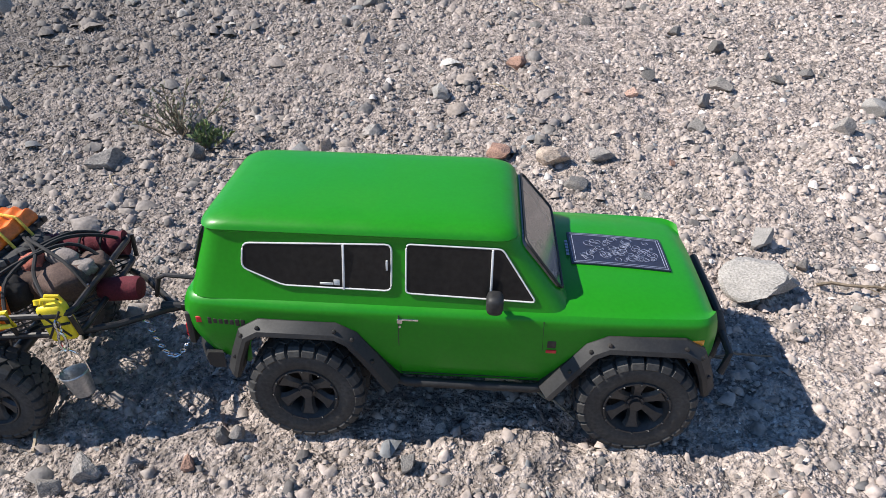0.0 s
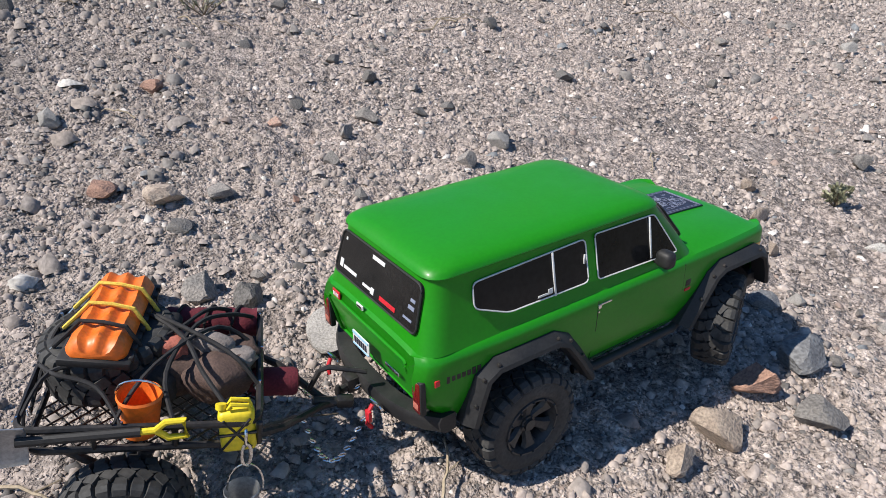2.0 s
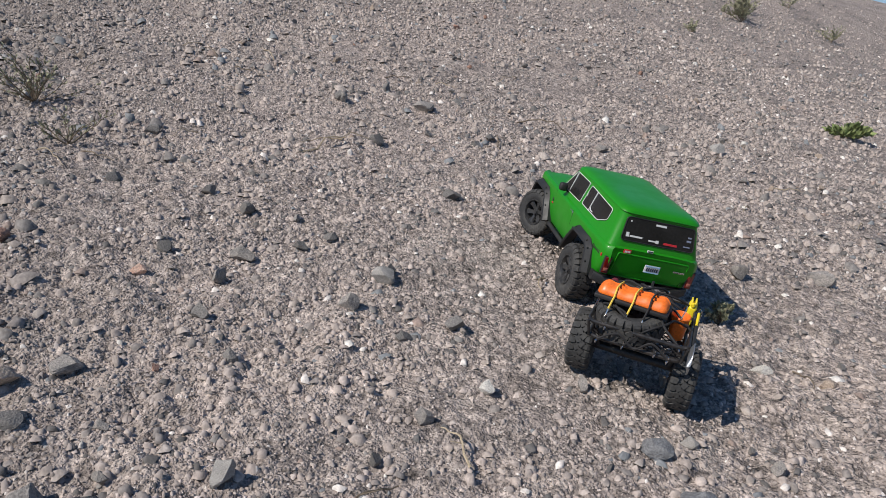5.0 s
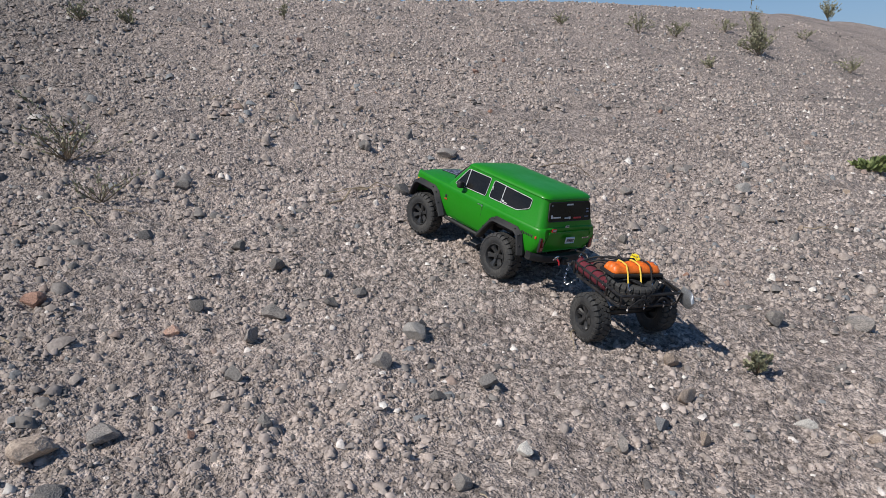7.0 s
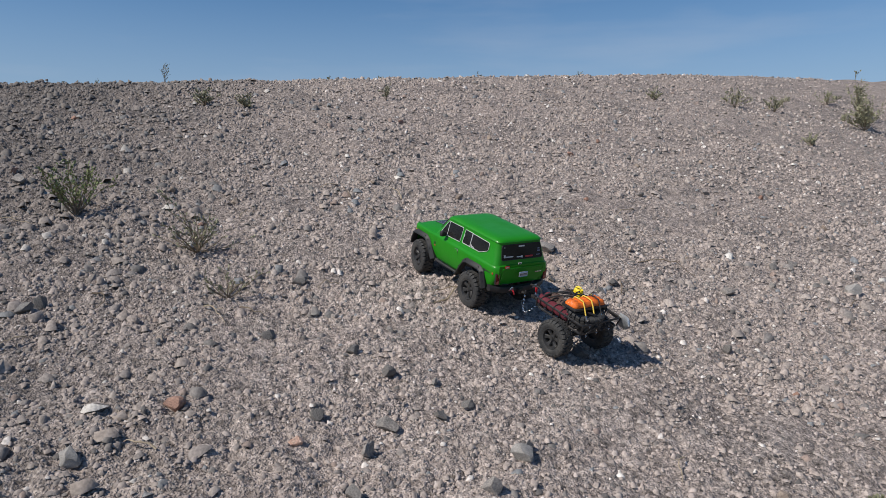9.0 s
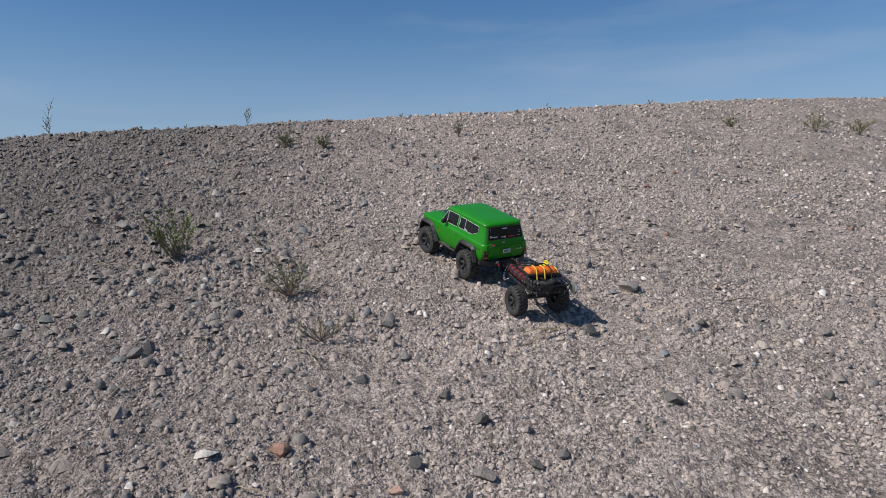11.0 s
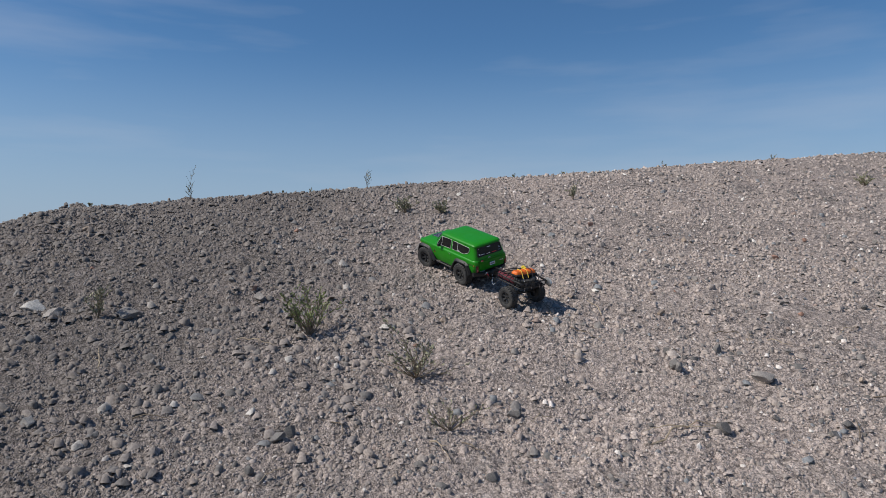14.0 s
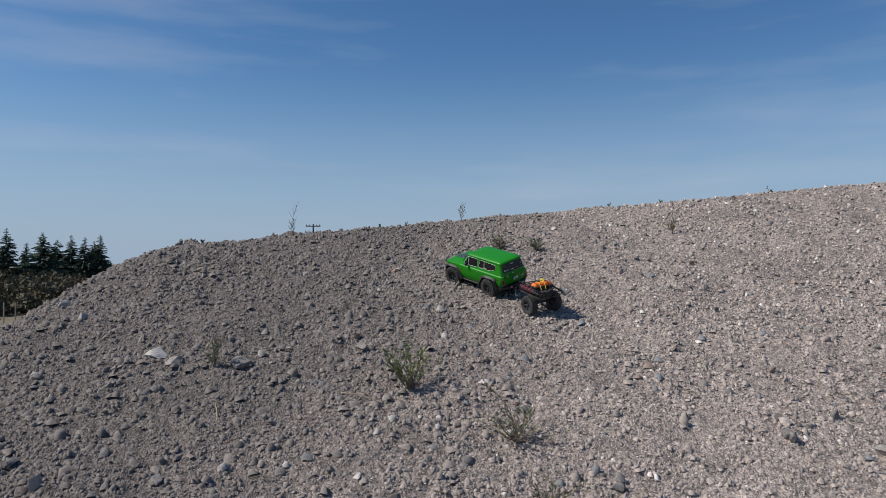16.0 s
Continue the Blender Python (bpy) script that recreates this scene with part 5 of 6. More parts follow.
stone(0.757, 0.481, 0.050, 0.031, R_TAN)
stone(0.678, 0.449, 0.050, 0.021, R_TAN)
stone(0.095, 0.823, 0.048, 0.042, R_BLUE)
stone(0.074, 0.771, 0.041, 0.026, R_WHITE)
stone(1.072, 0.671, 0.027, 0.013, R_PALE)
stone(0.304, 0.869, 0.032, 0.012, R_GREY)
stone(0.181, 1.563, 0.050, 0.021, R_RED)
stone(0.867, 1.274, 0.032, 0.024, R_GREY)
stone(1.120, 0.863, 0.033, 0.015, R_BLUE)
stone(0.847, 0.876, 0.024, 0.016, R_WHITE)
stone(0.722, 0.849, 0.029, 0.017, R_GREY)
stone(0.995, 0.825, 0.025, 0.027, R_GREY)
stone(1.229, 0.912, 0.038, 0.019, R_TAN)
stone(0.784, 1.053, 0.030, 0.015, R_DARK)
stone(1.302, 1.017, 0.031, 0.028, R_TAN)
stone(1.165, 0.809, 0.023, 0.025, R_TAN)
stone(2.595, 2.211, 0.056, 0.024, R_GREY)
stone(0.420, 1.870, 0.043, 0.018, R_DARK)
stone(0.670, 1.621, 0.035, 0.018, R_DARK)
stone(0.606, 1.739, 0.034, 0.017, R_DARK)
stone(0.549, 2.202, 0.045, 0.019, R_DARK)
stone(2.566, 3.172, 0.043, 0.018, R_DARK)
stone(1.381, 0.780, 0.039, 0.020, R_WHITE)
stone(1.710, 1.100, 0.039, 0.026, R_GREY)
stone(1.921, 1.015, 0.067, 0.028, R_GREY)
stone(-0.172, 2.089, 0.058, 0.024, R_DARK)
stone(-0.142, 2.125, 0.038, 0.042, R_DARK)
stone(2.650, 2.246, 0.059, 0.025, R_GREY)
stone(-0.049, 3.223, 0.044, 0.018, R_GREY)
stone(2.996, 2.092, 0.048, 0.020, R_WHITE)
stone(-0.394, 3.260, 0.081, 0.034, R_GREY)
stone(1.249, 2.517, 0.040, 0.038, R_DARK)
stone(1.638, 2.095, 0.043, 0.018, R_DARK)
stone(1.211, 2.084, 0.046, 0.027, R_DARK)
stone(-0.369, 2.272, 0.050, 0.021, R_DARK)
stone(1.527, 2.696, 0.044, 0.033, R_DARK)
stone(-0.906, 3.090, 0.088, 0.037, R_DARK)
stone(1.229, 1.648, 0.050, 0.021, R_DARK)
stone(-2.117, 3.873, 0.068, 0.034, R_PALE)
stone(-1.204, 3.114, 0.079, 0.033, R_GREY)
stone(-1.319, 3.177, 0.105, 0.044, R_WHITE)
stone(-0.917, 2.216, 0.053, 0.022, R_PALE)
stone(-1.763, 2.986, 0.047, 0.024, R_PALE)
stone(-1.274, 2.181, 0.052, 0.042, R_PALE)
stone(-1.897, 3.635, 0.074, 0.037, R_PALE)
stone(-0.643, 2.597, 0.045, 0.019, R_GREY)
for k in range(150):                                       # lesser stones between them
    sx, sy = stone_rng.uniform(-1.8, 3.6), stone_rng.uniform(0.3, 4.6)
    sw = stone_rng.uniform(0.012, 0.026) * (1 + 0.15 * sy)
    path_gap = min(math.hypot(sx - px, sy - py) for px, py in [(0, 0.6), (0.2, 0.55), (0.4, 0.55), (0.6, 0.6), (0.8, 0.7), (1.0, 0.78), (1.2, 0.9), (1.3, 1.1), (1.3, 1.4), (1.22, 1.7), (1.13, 2.1), (1.06, 2.4), (0.97, 2.8), (0.83, 3.2), (0.6, 3.6), (0.35, 4.0)])
    mt = stone_rng.choice([R_GREY, R_GREY, R_GREY, R_DARK, R_DARK, R_TAN, R_TAN, R_TAN, R_RED])
    if path_gap > 0.2:
        stone(sx, sy, sw, sw * stone_rng.uniform(0.4, 0.75), mt)


# ---- gravel and crumbs, uncountable ----
def strew(name, label, n, seed, r0, r1, least, most, base, material, sink=0.3, steep=1.7, side=(-46, 72), flat=(0.35, 0.85)):
    """One mesh of many jittered lumps over a sector of the slope, thinning outwards; least: size at 1 m."""
    g = np.random.RandomState(seed)
    m = int(n * 1.6)
    ang = np.radians(g.uniform(*side, m))
    r = r0 * (r1 / r0) ** g.uniform(0, 1, m)
    x, y = 0.15 + r * np.sin(ang), -0.10 + r * np.cos(ang)
    dens = 0.45 + 0.50 * tone(x, y, 3.2, seed + 5) + 0.40 * tone(x, y, 11, seed + 6)
    keep = g.uniform(0, 1, m) < dens + 0.25
    x, y, r = x[keep][:n], y[keep][:n], r[keep][:n]
    n = len(x)
    lo = np.minimum(least * np.maximum(r, 0.7), most * 0.5)
    s = np.minimum(lo * (1 - g.uniform(0, 1, n)) ** (-1 / steep), most)
    z = surface(x, y) + relief(x, y)
    bv, bf = base
    k = len(bv)
    V = bv[None] * (1 + g.uniform(-0.30, 0.30, (n, k, 1))) + g.uniform(-0.24, 0.24, (n, k, 3))
    V = V * np.stack([np.ones(n), g.uniform(0.5, 1.0, n), g.uniform(*flat, n)], 1)[:, None, :]
    e = g.uniform(-0.5, 0.5, n)
    c, q = np.cos(e)[:, None], np.sin(e)[:, None]
    V = np.stack([V[..., 0] * c - V[..., 2] * q, V[..., 1], V[..., 0] * q + V[..., 2] * c], -1)
    e = g.uniform(0, 2 * math.pi, n)
    c, q = np.cos(e)[:, None], np.sin(e)[:, None]
    V = np.stack([V[..., 0] * c - V[..., 1] * q, V[..., 0] * q + V[..., 1] * c, V[..., 2]], -1)
    V = V * (s / 2)[:, None, None] + np.stack([x, y, z + s * (0.25 - sink * 0.5)], 1)[:, None, :]
    F = (np.asarray(bf)[None] + (np.arange(n) * k)[:, None, None]).reshape(-1, len(bf[0]))
    me = bpy.data.meshes.new(name)
    me.vertices.add(n * k)
    me.vertices.foreach_set("co", V.ravel())
    me.loops.add(F.size)
    me.loops.foreach_set("vertex_index", F.ravel())
    me.polygons.add(len(F))
    me.polygons.foreach_set("loop_start", np.arange(len(F)) * F.shape[1])
    me.materials.append(material)
    me.update(calc_edges=True)
    return tagged(new(name, me), label, "gravel", kind="stuff")


def base_chip():
    """An angular chip, open below where it sits in the soil."""
    v = [(-0.8, -0.75, -0.5), (0.8, -0.8, -0.5), (0.85, 0.75, -0.5), (-0.75, 0.8, -0.5), (-0.5, -0.35, 0.7), (0.6, -0.3, 0.75), (0.0, 0.55, 0.6)]
    return np.array(v), [(0, 1, 5), (0, 5, 4), (1, 2, 5), (2, 6, 5), (2, 3, 6), (3, 4, 6), (3, 0, 4), (4, 5, 6)]


CHIP = base_chip()
strew("soil_crumbs", "pale crumbs of dry soil and grit", 68000, 21, 0.35, 2.2, 0.0030, 0.018, CHIP, CRUMB, 0.30, 2.3, flat=(0.4, 1.0))
strew("soil_crumbs", "pale crumbs of dry soil and grit", 66000, 22, 2.1, 6.5, 0.0022, 0.026, CHIP, CRUMB, 0.22, 2.6, flat=(0.5, 1.1))
strew("soil_crumbs", "pale crumbs of dry soil and grit", 16000, 23, 6.3, 14.0, 0.0022, 0.04, CHIP, CRUMB, 0.22, 2.6, flat=(0.5, 1.1))
strew("gravel", "mixed grey and tan gravel", 4000, 24, 0.35, 2.4, 0.0060, 0.026, CHIP, GRAVEL, 0.35, 2.5, flat=(0.35, 0.8))
strew("gravel", "mixed grey and tan gravel", 17000, 25, 2.0, 10.5, 0.0030, 0.045, CHIP, GRAVEL, 0.22, 2.4, flat=(0.5, 1.0))
strew("gravel", "grey coarse gravel on the flank", 5000, 26, 1.0, 6.5, 0.0048, 0.050, CHIP, GRAVEL, 0.25, 2.2, (-46, 4), (0.4, 0.9))


# ---- dry twigs and straw ----
def twig(x, y, length, turn, material, seed, lift=0.012):
    g = random.Random(seed)
    pts, px, py, a = [], x, y, turn
    n = 9
    for k in range(n + 1):
        pts.append((px, py, float(surface(px, py)) + 0.004 + lift * math.sin(math.pi * k / n) * g.uniform(0.5, 1.2)))
        a += g.uniform(-0.28, 0.28)
        px, py = px + math.cos(a) * length / n, py + math.sin(a) * length / n
    bm = bmesh.new()
    tube(bm, pts, 0.0016 + length * 0.006, 5, taper=0.4)
    i = g.randrange(3, 6)
    p, b = Vector(pts[i]), a + g.choice((-1, 1)) * 0.8
    tube(bm, [p, p + Vector((math.cos(b), math.sin(b), 0.15)) * length * 0.22], 0.0012, 5, taper=0.4)
    return tagged(part("twig", bm, material), "dry bleached twig lying on the soil", "twig", "twigs on the slope")


twig_rng = random.Random(3)
for k in range(46):
    tx, ty = twig_rng.uniform(-1.0, 2.6), twig_rng.uniform(0.4, 3.2)
    twig(tx, ty, twig_rng.uniform(0.03, 0.10) * (1 + 0.25 * ty), twig_rng.uniform(0, 6.3), twig_rng.choice((STRAW, STEM, STRAW)), 100 + k)
twig(0.46, 0.72, 0.15, -0.1, STEM, 7)
twig(0.52, 0.69, 0.12, 0.3, STEM, 8)
twig(0.93, 2.02, 0.30, 0.35, STRAW, 9, 0.03)
twig(1.9, 2.3, 0.22, -0.4, STEM, 10, 0.03)


# ---- plants ----
def leafy(bm, p, d, size, g):
    """One small leaf."""
    d = (d + Vector((g.uniform(-0.6, 0.6), g.uniform(-0.6, 0.6), g.uniform(-0.3, 0.6)))).normalized()
    s = d.cross(Vector((g.uniform(-1, 1), g.uniform(-1, 1), 0.4))).normalized() * size * g.uniform(0.22, 0.36)
    q = d * size * g.uniform(0.7, 1.3)
    up = d.cross(s).normalized() * size * 0.08
    bm.faces.new([bm.verts.new(v) for v in (p, p + q * 0.5 + s + up, p + q, p + q * 0.5 - s + up)])


def bush(name, x, y, tall, wide, stems, leaves, leaf, material, seed, label, lean=0.0, stem_r=0.0022, category="bush"):
    g = random.Random(seed)
    z = float(surface(x, y)) - 0.006
    st, fo = bmesh.new(), bmesh.new()
    for k in range(stems):
        a, out = g.uniform(0, 6.28), wide * 0.5 * g.uniform(0.15, 1.0)
        h = tall * g.uniform(0.45, 1.0) * (1 - 0.35 * out / (wide * 0.5 + 1e-6))
        bend = g.uniform(0.6, 1.5)
        pts = []
        for j in range(8):
            t = j / 7
            pts.append(Vector((x + math.cos(a) * out * t ** bend + lean * t * t + g.uniform(-1, 1) * 0.012 * t * tall * 4, y + math.sin(a) * out * t ** bend + g.uniform(-1, 1) * 0.012 * t * tall * 4, z + h * t ** 0.9)))
        tube(st, pts, stem_r * g.uniform(0.6, 1.1), 5, taper=0.35)
        for j in range(leaves):
            t = g.uniform(0.12, 1.0) ** 0.8
            i = min(6, int(t * 7))
            p = pts[i].lerp(pts[i + 1], t * 7 - i)
            d = (pts[i + 1] - pts[i]).normalized()
            if g.random() < 0.45:                          # on a side twig
                w = (d + Vector((g.uniform(-1, 1), g.uniform(-1, 1), g.uniform(-0.2, 0.7)))).normalized()
                e = p + w * tall * g.uniform(0.06, 0.2)
                tube(st, [p, e], stem_r * 0.4, 4, taper=0.5)
                for c in range(3):
                    leafy(fo, p.lerp(e, 0.4 + 0.3 * c), w, leaf, g)
            else:
                leafy(fo, p, d, leaf, g)
    ob = thing(name, label, category, "plants on the slope")
    ob.location = (x, y, z)
    m = Matrix.Translation((-x, -y, -z))
    for nm, bm, mt in (("stem", st, STEM), ("foliage", fo, material)):
        bmesh.ops.transform(bm, matrix=m, verts=bm.verts)
        part(nm, bm, mt, ob, "", 0)
    return ob


bush("bush", -0.135, 2.85, 0.235, 0.27, 24, 15, 0.013, LEAF, 1, "green leafy little bush on the gravel")
bush("bush", 0.265, 2.485, 0.150, 0.36, 24, 7, 0.012, LEAF_DRY, 2, "sparse dusty grey-green bush, half dry")
bush("bush", 0.265, 2.485, 0.29, 0.04, 2, 16, 0.013, LEAF_DRY, 32, "tall single dusty plant stalk", lean=-0.10)
bush("bush", 0.335, 2.135, 0.12, 0.20, 11, 8, 0.010, LEAF_DRY, 3, "small sparse dusty bush")
bush("bush", -1.01, 3.06, 0.17, 0.12, 9, 16, 0.012, LEAF_DRY, 4, "small thin green weed beside a dark stone")
bush("weed", 1.465, 0.945, 0.055, 0.075, 12, 14, 0.011, LEAF_DRY, 5, "small grey-green weed in gravel", category="weed")
bush("weed", 4.07, 2.27, 0.075, 0.22, 14, 10, 0.042, LEAF, 6, "low green weed with broad leaves", category="weed")
bush("bush", -0.50, 1.27, 0.13, 0.24, 22, 9, 0.008, LEAF_DRY, 7, "dry twiggy bush with a few green leaves")
bush("bush", -0.44, 1.22, 0.06, 0.12, 16, 18, 0.010, LEAF, 8, "low green tuft at a dry bush")
bush("bush", 7.2, 5.47, 0.40, 0.55, 26, 22, 0.028, LEAF_DRY, 9, "dusty grey-green desert bush")
bush("bush", 7.75, 6.0, 0.55, 0.35, 12, 20, 0.028, LEAF_DRY, 10, "tall thin desert bush")
bush("bush", 5.72, 5.82, 0.22, 0.30, 14, 12, 0.022, LEAF_DRY, 11, "sparse dry desert bush")
bush("bush", 6.25, 5.80, 0.20, 0.36, 14, 14, 0.022, LEAF_DRY, 12, "sparse dry desert bush")
bush("bush", 5.44, 4.60, 0.14, 0.22, 12, 12, 0.018, LEAF_DRY, 13, "small dark dry bush")
bush("bush", 8.68, 5.33, 0.22, 0.40, 14, 12, 0.024, LEAF_DRY, 14, "low dry desert bush")
bush("bush", 7.78, 6.45, 0.20, 0.45, 14, 12, 0.024, LEAF_DRY, 15, "low dry desert bush")
bush("bush", 4.69, 5.81, 0.15, 0.24, 12, 12, 0.018, LEAF_DRY, 16, "small dry desert bush")
bush("bush", 0.40, 4.84, 0.12, 0.22, 16, 12, 0.016, LEAF_DRY, 17, "low dark dry bush near the crest")
bush("bush", 0.66, 4.80, 0.10, 0.20, 14, 12, 0.016, LEAF_DRY, 18, "low dark dry bush near the crest")
bush("bush", 1.72, 5.18, 0.15, 0.10, 8, 12, 0.015, LEAF_DRY, 19, "small thin dry plant")
bush("bush", 9.6, 6.6, 0.16, 0.30, 10, 10, 0.024, LEAF_DRY, 20, "low dry desert bush")
for az, r, tall, wide, sd in [(-12.2, 5.62, 0.37, 0.04, 40), (1.5, 5.85, 0.31, 0.08, 41), (-19.2, 5.6, 0.07, 0.05, 42), (-3.1, 5.75, 0.06, 0.06, 43), (25.4, 7.5, 0.09, 0.10, 44), (-5.2, 5.8, 0.04, 0.05, 45), (56.6, 18.5, 0.55, 0.40, 46),
                              (13.6, 6.5, 0.05, 0.09, 47), (33.0, 8.6, 0.07, 0.12, 48), (17.5, 6.7, 0.05, 0.06, 49)]:
    bush("plant", r * math.sin(radians(az)), r * math.cos(radians(az)), tall, wide, 3 if wide < 0.3 else 24, 16, 0.011 if r < 10 else 0.04, LEAF_DRY, sd, "thin upright weed on the crest against the sky", category="weed")


# ---- far trees, brush and a utility pole on the low land ----
def conifer(tall, wide, seed):
    g = random.Random(seed)
    ob = thing("conifer", "dark green conifer in a distant row", "tree", "distant trees")
    bm = bmesh.new()
    tube(bm, [(0, 0, -0.2), (0.03, 0, tall * 0.5), (0, 0.02, tall * 0.98)], 0.16, 8, taper=0.12)
    part("trunk", bm, BARK, ob)
    bm = bmesh.new()
    z = tall * 0.08
    while z < tall:
        f = 1 - z / tall
        reach = wide * 0.5 * (f ** 0.75 + 0.05) * g.uniform(0.75, 1.15)
        for k in range(int(7 + 5 * f)):
            a = g.uniform(0, 6.28)
            d = Vector((math.cos(a), math.sin(a), g.uniform(-0.35, 0.1)))
            l = reach * g.uniform(0.6, 1.15)
            for j in range(5):                             # drooping sprays along the limb
                p = Vector((0, 0, z)) + d * l * (0.25 + 0.19 * j)
                w = l * 0.30 * (1.15 - 0.16 * j)
                s = Vector((-math.sin(a), math.cos(a), 0)) * w
                tip = p + d * l * 0.34 + Vector((0, 0, -0.10 * l + g.uniform(-0.1, 0.1)))
                bm.faces.new([bm.verts.new(v) for v in (p + s * g.uniform(0.5, 1) + Vector((0, 0, -0.12 * l)), p + Vector((0, 0, 0.05 * l)), tip)])
                bm.faces.new([bm.verts.new(v) for v in (p - s * g.uniform(0.5, 1) + Vector((0, 0, -0.12 * l)), p + Vector((0, 0, 0.05 * l)), tip)])
        z += tall * 0.026
    part("crown", bm, NEEDLE, ob, "", 0)
    return ob


def at_bearing(az, r, z=-3.2):
    return Vector((r * math.sin(radians(az)), r * math.cos(radians(az)), z))


shapes = [conifer(8.4, 4.2, 1), conifer(7.8, 5.6, 2), conifer(6.6, 3.6, 3)]
row = [(-34.6, 128, 0, 1.0), (-33.4, 131, 1, 0.95), (-32.3, 126, 0, 1.03), (-31.1, 134, 2, 1.0), (-30.1, 124, 1, 1.02), (-29.2, 130, 1, 0.9), (-28.3, 128, 0, 0.93), (-27.4, 127, 2, 1.12), (-26.4, 127, 2, 1.18), (-26.8, 136, 1, 0.9),
       (-36, 130, 1, 1.0), (-37.5, 126, 0, 1.0), (-39, 133, 2, 1.2)]
for k, (az, r, i, s) in enumerate(row):
    m = Matrix.Translation(at_bearing(az, r)) @ Matrix.Rotation(k * 1.3, 4, "Z") @ Matrix.Diagonal((s, s, s, 1))
    if k in (0, 1, 3):
        shapes[i].matrix_basis = m
    else:
        t = copy_thing(shapes[i], Matrix())
        t.matrix_basis = m


def brush(az, r, wide, tall, seed):
    g = random.Random(seed)
    p0 = at_bearing(az, r)
    ob = thing("brush", "grey-brown brush before the distant trees", "bush", "distant brush")
    ob.location = p0
    bm, st = bmesh.new(), bmesh.new()
    for k in range(260):
        a, q, h = g.uniform(0, 6.28), math.sqrt(g.random()), g.uniform(0.1, 1.0)
        p = Vector((math.cos(a) * q * wide / 2, math.sin(a) * q * wide / 2, tall * h * (1 - 0.55 * q * q)))
        d = Vector((g.uniform(-1, 1), g.uniform(-1, 1), g.uniform(-0.2, 1))).normalized() * 0.35
        s = d.cross(Vector((g.uniform(-1, 1), g.uniform(-1, 1), 0.3))).normalized() * 0.16
        bm.faces.new([bm.verts.new(v) for v in (p - s, p + d, p + s)])
        bm.faces.new([bm.verts.new(v) for v in (p - d * 0.4, p + s + d * 0.2, p - s + d * 0.5)])
    for k in range(10):
        a = g.uniform(0, 6.28)
        tube(st, [(0, 0, -0.1), (math.cos(a) * wide * 0.3, math.sin(a) * wide * 0.3, tall * 0.7)], 0.04, 5, taper=0.4)
    part("stem", st, BARK, ob)
    part("foliage", bm, SCRUB, ob, "", 0)


for k, (az, r, w, h) in enumerate([(-32.8, 95, 5.5, 2.6), (-31.4, 92, 4.5, 2.1), (-30.2, 98, 4.8, 2.4), (-29.0, 100, 4.2, 2.0), (-34.4, 94, 5.0, 2.4), (-27.9, 104, 4.0, 1.9), (-36, 96, 5.0, 2.2), (-33.6, 70, 4.2, 1.8), (-32.2, 66, 3.6, 1.5), (-30.9, 72, 4.0, 1.7), (-29.6, 68, 3.4, 1.4), (-35.0, 64, 3.8, 1.6), (-33.0, 50, 2.8, 1.2), (-31.3, 52, 2.6, 1.1), (-34.6, 47, 2.8, 1.2), (-28.5, 84, 3.6, 1.6)]):
    brush(az, r, w, h, 60 + k)
for k, (az, r, h) in enumerate([(-32.45, 30, 1.75), (-31.75, 34, 1.5)]):
    p0 = at_bearing(az, r)
    bm = bmesh.new()
    tube(bm, [(0, 0, -0.1), (0.02, 0.01, h * 0.5), (0.0, 0.03, h)], 0.035, 6, taper=0.7)
    ob = tagged(part("stake", bm, STRAW), "pale weathered stake standing in dry grass", "stake", "stakes in the grass")
    ob.location = p0


def utility_pole():
    ob = thing("utility_pole", "distant dark wooden utility pole with two crossarms", "utility pole")
    ob.location = at_bearing(-10.65, 118)
    bm = bmesh.new()
    tube(bm, [(0, 0, -0.3), (0, 0, 9.7)], 0.17, 10, taper=0.65)
    part("pole", bm, POLEWOOD, ob)
    for z, w in ((9.35, 2.5), (8.35, 2.7)):
        bm = bmesh.new()
        box(bm, (0, -0.16, z), (w, 0.13, 0.16), 0.02)
        arm = part("crossarm", bm, POLEWOOD, ob)
        for x in (-0.45, -0.25, 0.25, 0.45):
            bm = bmesh.new()
            lathe(bm, [(0.05, 0), (0.09, 0.05), (0.05, 0.1), (0.08, 0.15), (0.03, 0.22)], 10, Matrix.Translation((x * w, -0.16, z + 0.07)) @ Matrix.Rotation(radians(90), 4, "X"))
            part("insulator", bm, POLEWOOD, arm)


utility_pole()

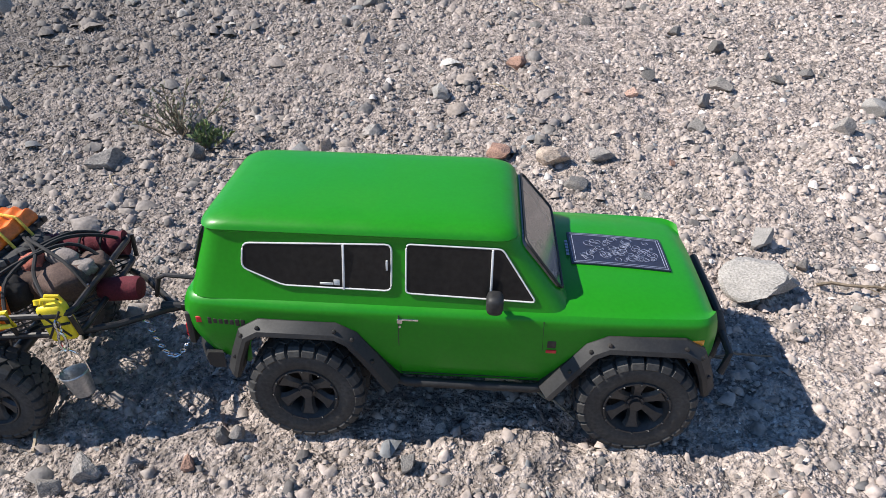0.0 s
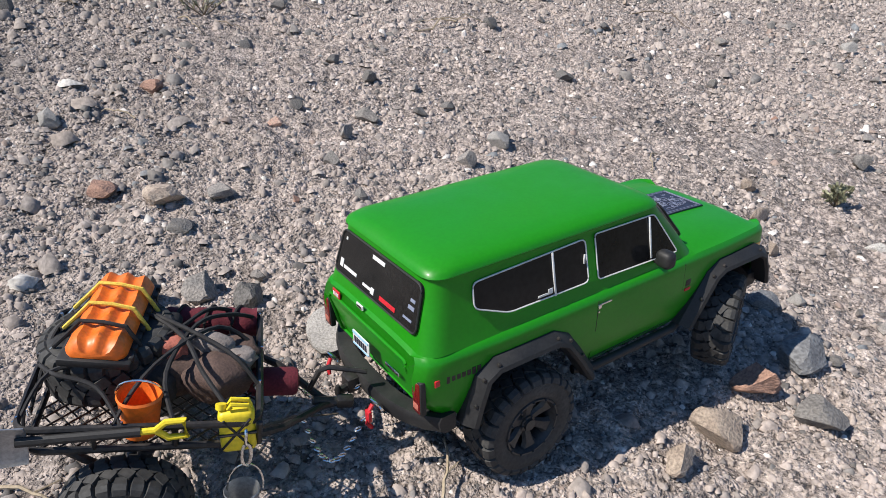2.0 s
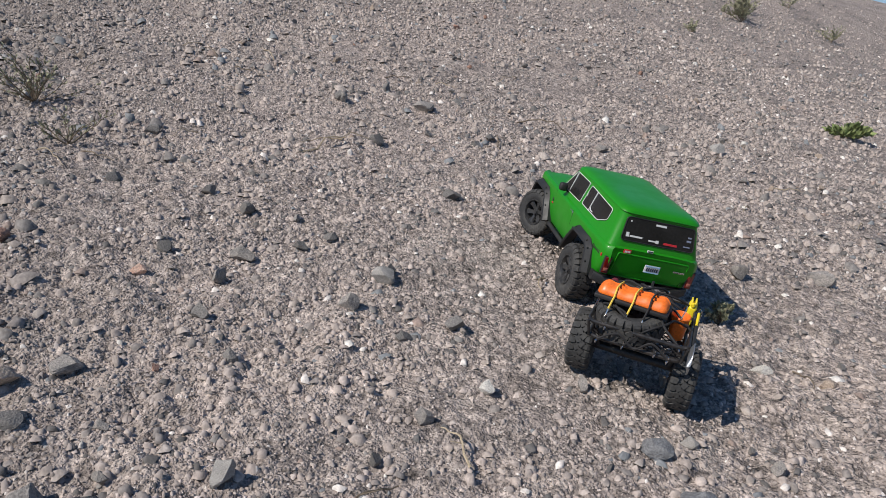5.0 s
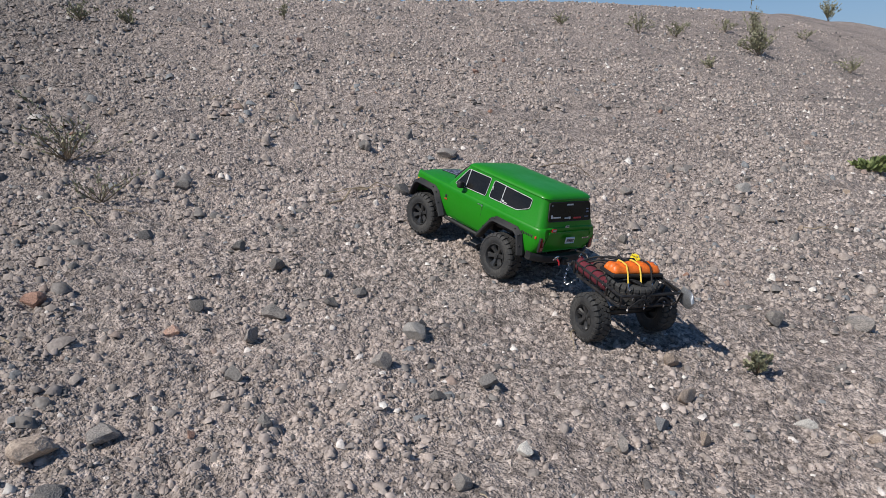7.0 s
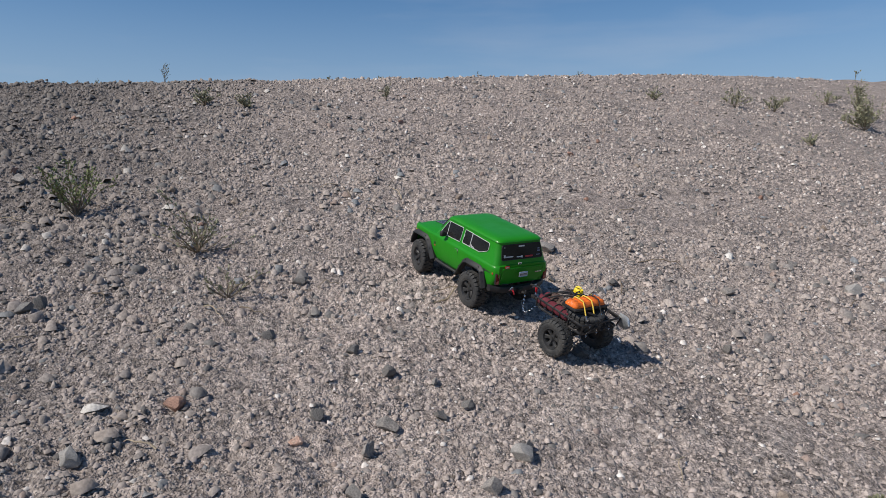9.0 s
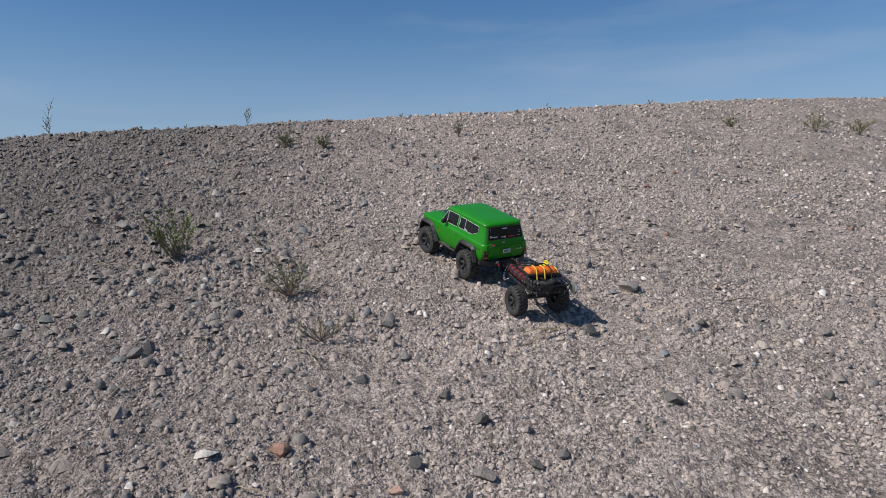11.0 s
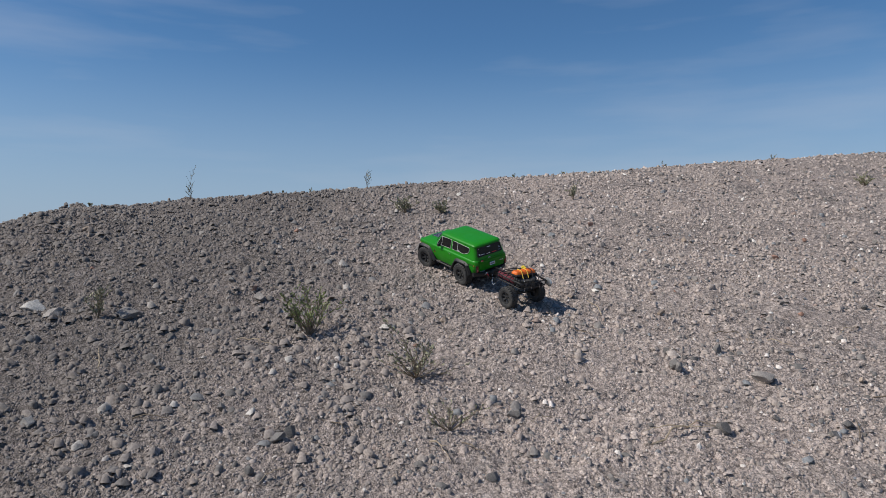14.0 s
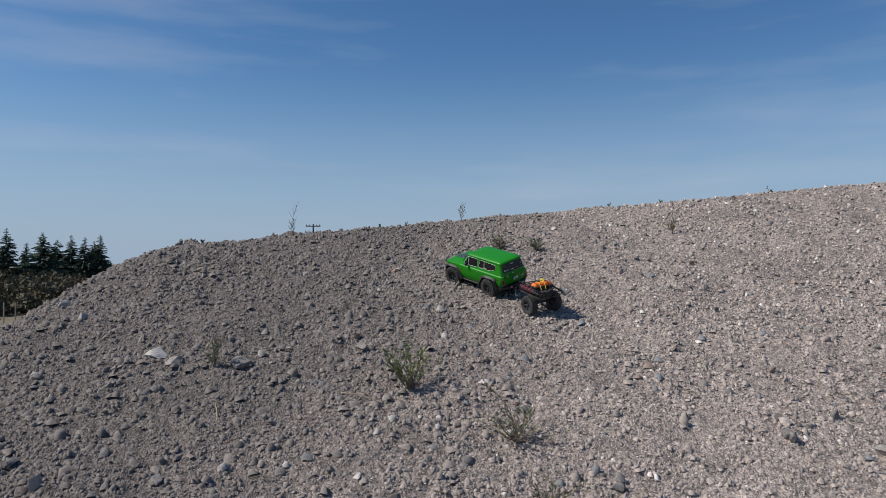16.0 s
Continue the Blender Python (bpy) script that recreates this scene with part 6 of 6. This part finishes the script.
# ---- what moves ----
# the truck: seconds, place of its ground point, heading from north, nose up, left side up
DRIVE = [
    (0, 0.011, 0.612, -1.099, 95.1, -4.1, 10.1),
    (0.5, 0.208, 0.564, -1.110, 94.7, -4.0, 12.0),
    (1, 0.394, 0.553, -1.101, 90.9, 0.8, 11.4),
    (1.5, 0.552, 0.580, -1.108, 85.3, 3.2, 9.5),
    (2, 0.636, 0.618, -1.087, 77.4, 5.6, 4.3),
    (2.5, 0.781, 0.714, -1.074, 66.6, 10.2, 6.6),
    (3, 0.984, 0.772, -1.064, 70.8, 3.0, 11.6),
    (3.5, 1.163, 0.854, -1.054, 68.5, 3.0, 13.6),
    (4, 1.276, 1.002, -1.034, 52.2, 5.5, 15.1),
    (4.2, 1.298, 1.055, -1.024, 44.9, 6.8, 18.6),
    (5.2, 1.352, 1.270, -0.985, 18.0, 11.0, 11.0),
    (6.3, 1.284, 1.498, -0.925, -6.0, 12.9, 4.0),
    (6.5, 1.268, 1.540, -0.913, -9.1, 14.2, -0.2),
    (7, 1.237, 1.638, -0.879, -10.7, 14.5, 3.1),
    (7.5, 1.203, 1.772, -0.850, -13.7, 14.9, 1.5),
    (8, 1.168, 1.896, -0.811, -15.7, 13.3, 0.1),
    (8.5, 1.147, 2.033, -0.773, -13.4, 13.1, -4.4),
    (9, 1.111, 2.156, -0.738, -10.7, 13.2, -2.1),
    (9.5, 1.080, 2.277, -0.699, -9.1, 13.5, -1.2),
    (9.7, 1.061, 2.335, -0.678, -13.1, 13.1, -2.5),
    (10.8, 1.005, 2.690, -0.575, -14.0, 15.0, -4.0),
    (12, 0.925, 3.057, -0.458, -19.8, 17.0, -8.5),
    (12.5, 0.836, 3.211, -0.414, -26.4, 14.6, -11.0),
    (13, 0.752, 3.355, -0.370, -27.9, 14.8, -14.9),
    (13.5, 0.676, 3.490, -0.330, -31.2, 13.9, -13.5),
    (14, 0.599, 3.626, -0.288, -29.7, 15.4, -15.6),
    (14.5, 0.515, 3.758, -0.248, -34.0, 14.4, -14.7),
    (15, 0.430, 3.889, -0.208, -33.4, 15.9, -15.7),
    (15.5, 0.342, 4.005, -0.174, -38.7, 13.8, -15.4),
    (16, 0.247, 4.120, -0.142, -40.2, 12.4, -17.7),
]


def truck_pose(t):
    """Place and turn of the truck between the rows of its drive."""
    ts = [r[0] for r in DRIVE]
    return [float(np.interp(t, ts, [r[k] for r in DRIVE])) for k in range(1, 7)]


def on_ground(x, y, z, head, up, left):
    return pose(x, y, z, left, -up, 90 - head)


def wheel_rows(times, poses, cx, s, steer, half=TR, radius=TYRE_R):
    """Turning wheels that keep to the ground as their axle swings."""
    rows, spin, last = [], 0.0, None
    for t, m in zip(times, poses):
        c = m @ Vector((cx, s * half, radius))
        if last is not None:
            fwd = m.to_3x3() @ Vector((1, 0, 0))
            spin += (c - last).dot(fwd) / radius
        last = c
        drop = float(surface(c.x, c.y)) + radius * 0.97 - c.z
        rows.append((t, pose(cx, s * half, radius + max(-0.009, min(0.009, drop)), 0, math.degrees(spin), steer(t))))
    return rows


def motions():
    walk(TRUCK, [(r[0], on_ground(*r[1:])) for r in DRIVE])
    times = [k / 10 for k in range(161)]
    poses = [on_ground(*truck_pose(t)) for t in times]
    turn = [(0, 0), (0.5, 2), (0.9, 22), (1.6, 28), (2.2, 26), (2.8, 4), (3.3, 6), (3.8, 26), (5.6, 24), (6.3, 12), (7.0, 4), (9.0, -6), (9.6, 0), (11.8, 12), (13, 10), (16, 8)]
    steer = lambda t: float(np.interp(t, [a for a, b in turn], [b for a, b in turn]))
    for w, cx, s in TRUCK_WHEELS:
        walk(w, wheel_rows(times, poses, cx, s, steer if cx > 0 else (lambda t: 0.0)))
    # the trailer is drawn along behind the hitch
    rows, p = [], None
    for t in [k / 20 for k in range(321)]:
        h = on_ground(*truck_pose(t)) @ Vector((-0.305, 0.004, 0.080))
        if p is None:
            a = radians(TOW_START)
            p = Vector((h.x - TL * math.sin(a), h.y - TL * math.cos(a)))
        d = (h.xy - p).normalized()
        p = h.xy - d * TL
        swing = radians(float(np.interp(t, [a for a, b in SWING], [b for a, b in SWING])))
        d = Vector((d.x * math.cos(swing) - d.y * math.sin(swing), d.y * math.cos(swing) + d.x * math.sin(swing)))
        at = h.xy - d * TL
        side = Vector((-d.y, d.x))
        zl, zr = (float(height(*(at + side * q))) for q in (TTR, -TTR))
        z = (zl + zr) / 2 - 0.002
        up = math.atan2(h.z - 0.080 - z, TL)
        rows.append((t, on_ground(at.x, at.y, z, math.degrees(math.atan2(d.x, d.y)), math.degrees(up), math.degrees(math.atan2(zl - zr, 2 * TTR)))))
    rows = rows[::2]
    walk(TRAILER, rows)
    for w, cx, s in TRAILER_WHEELS:
        walk(w, wheel_rows([t for t, m in rows], [m for t, m in rows], cx, s, lambda t: 0.0, TTR, TW))


TOW_START = 93.0
# how far the trailer swings in of its tow line: seconds, degrees to the left
SWING = [(0, 0), (1.2, -2), (2, -5), (2.5, 0), (3, 6), (4, 6), (4.2, 6), (6.3, 2), (8, 0), (16, 0)]
motions()
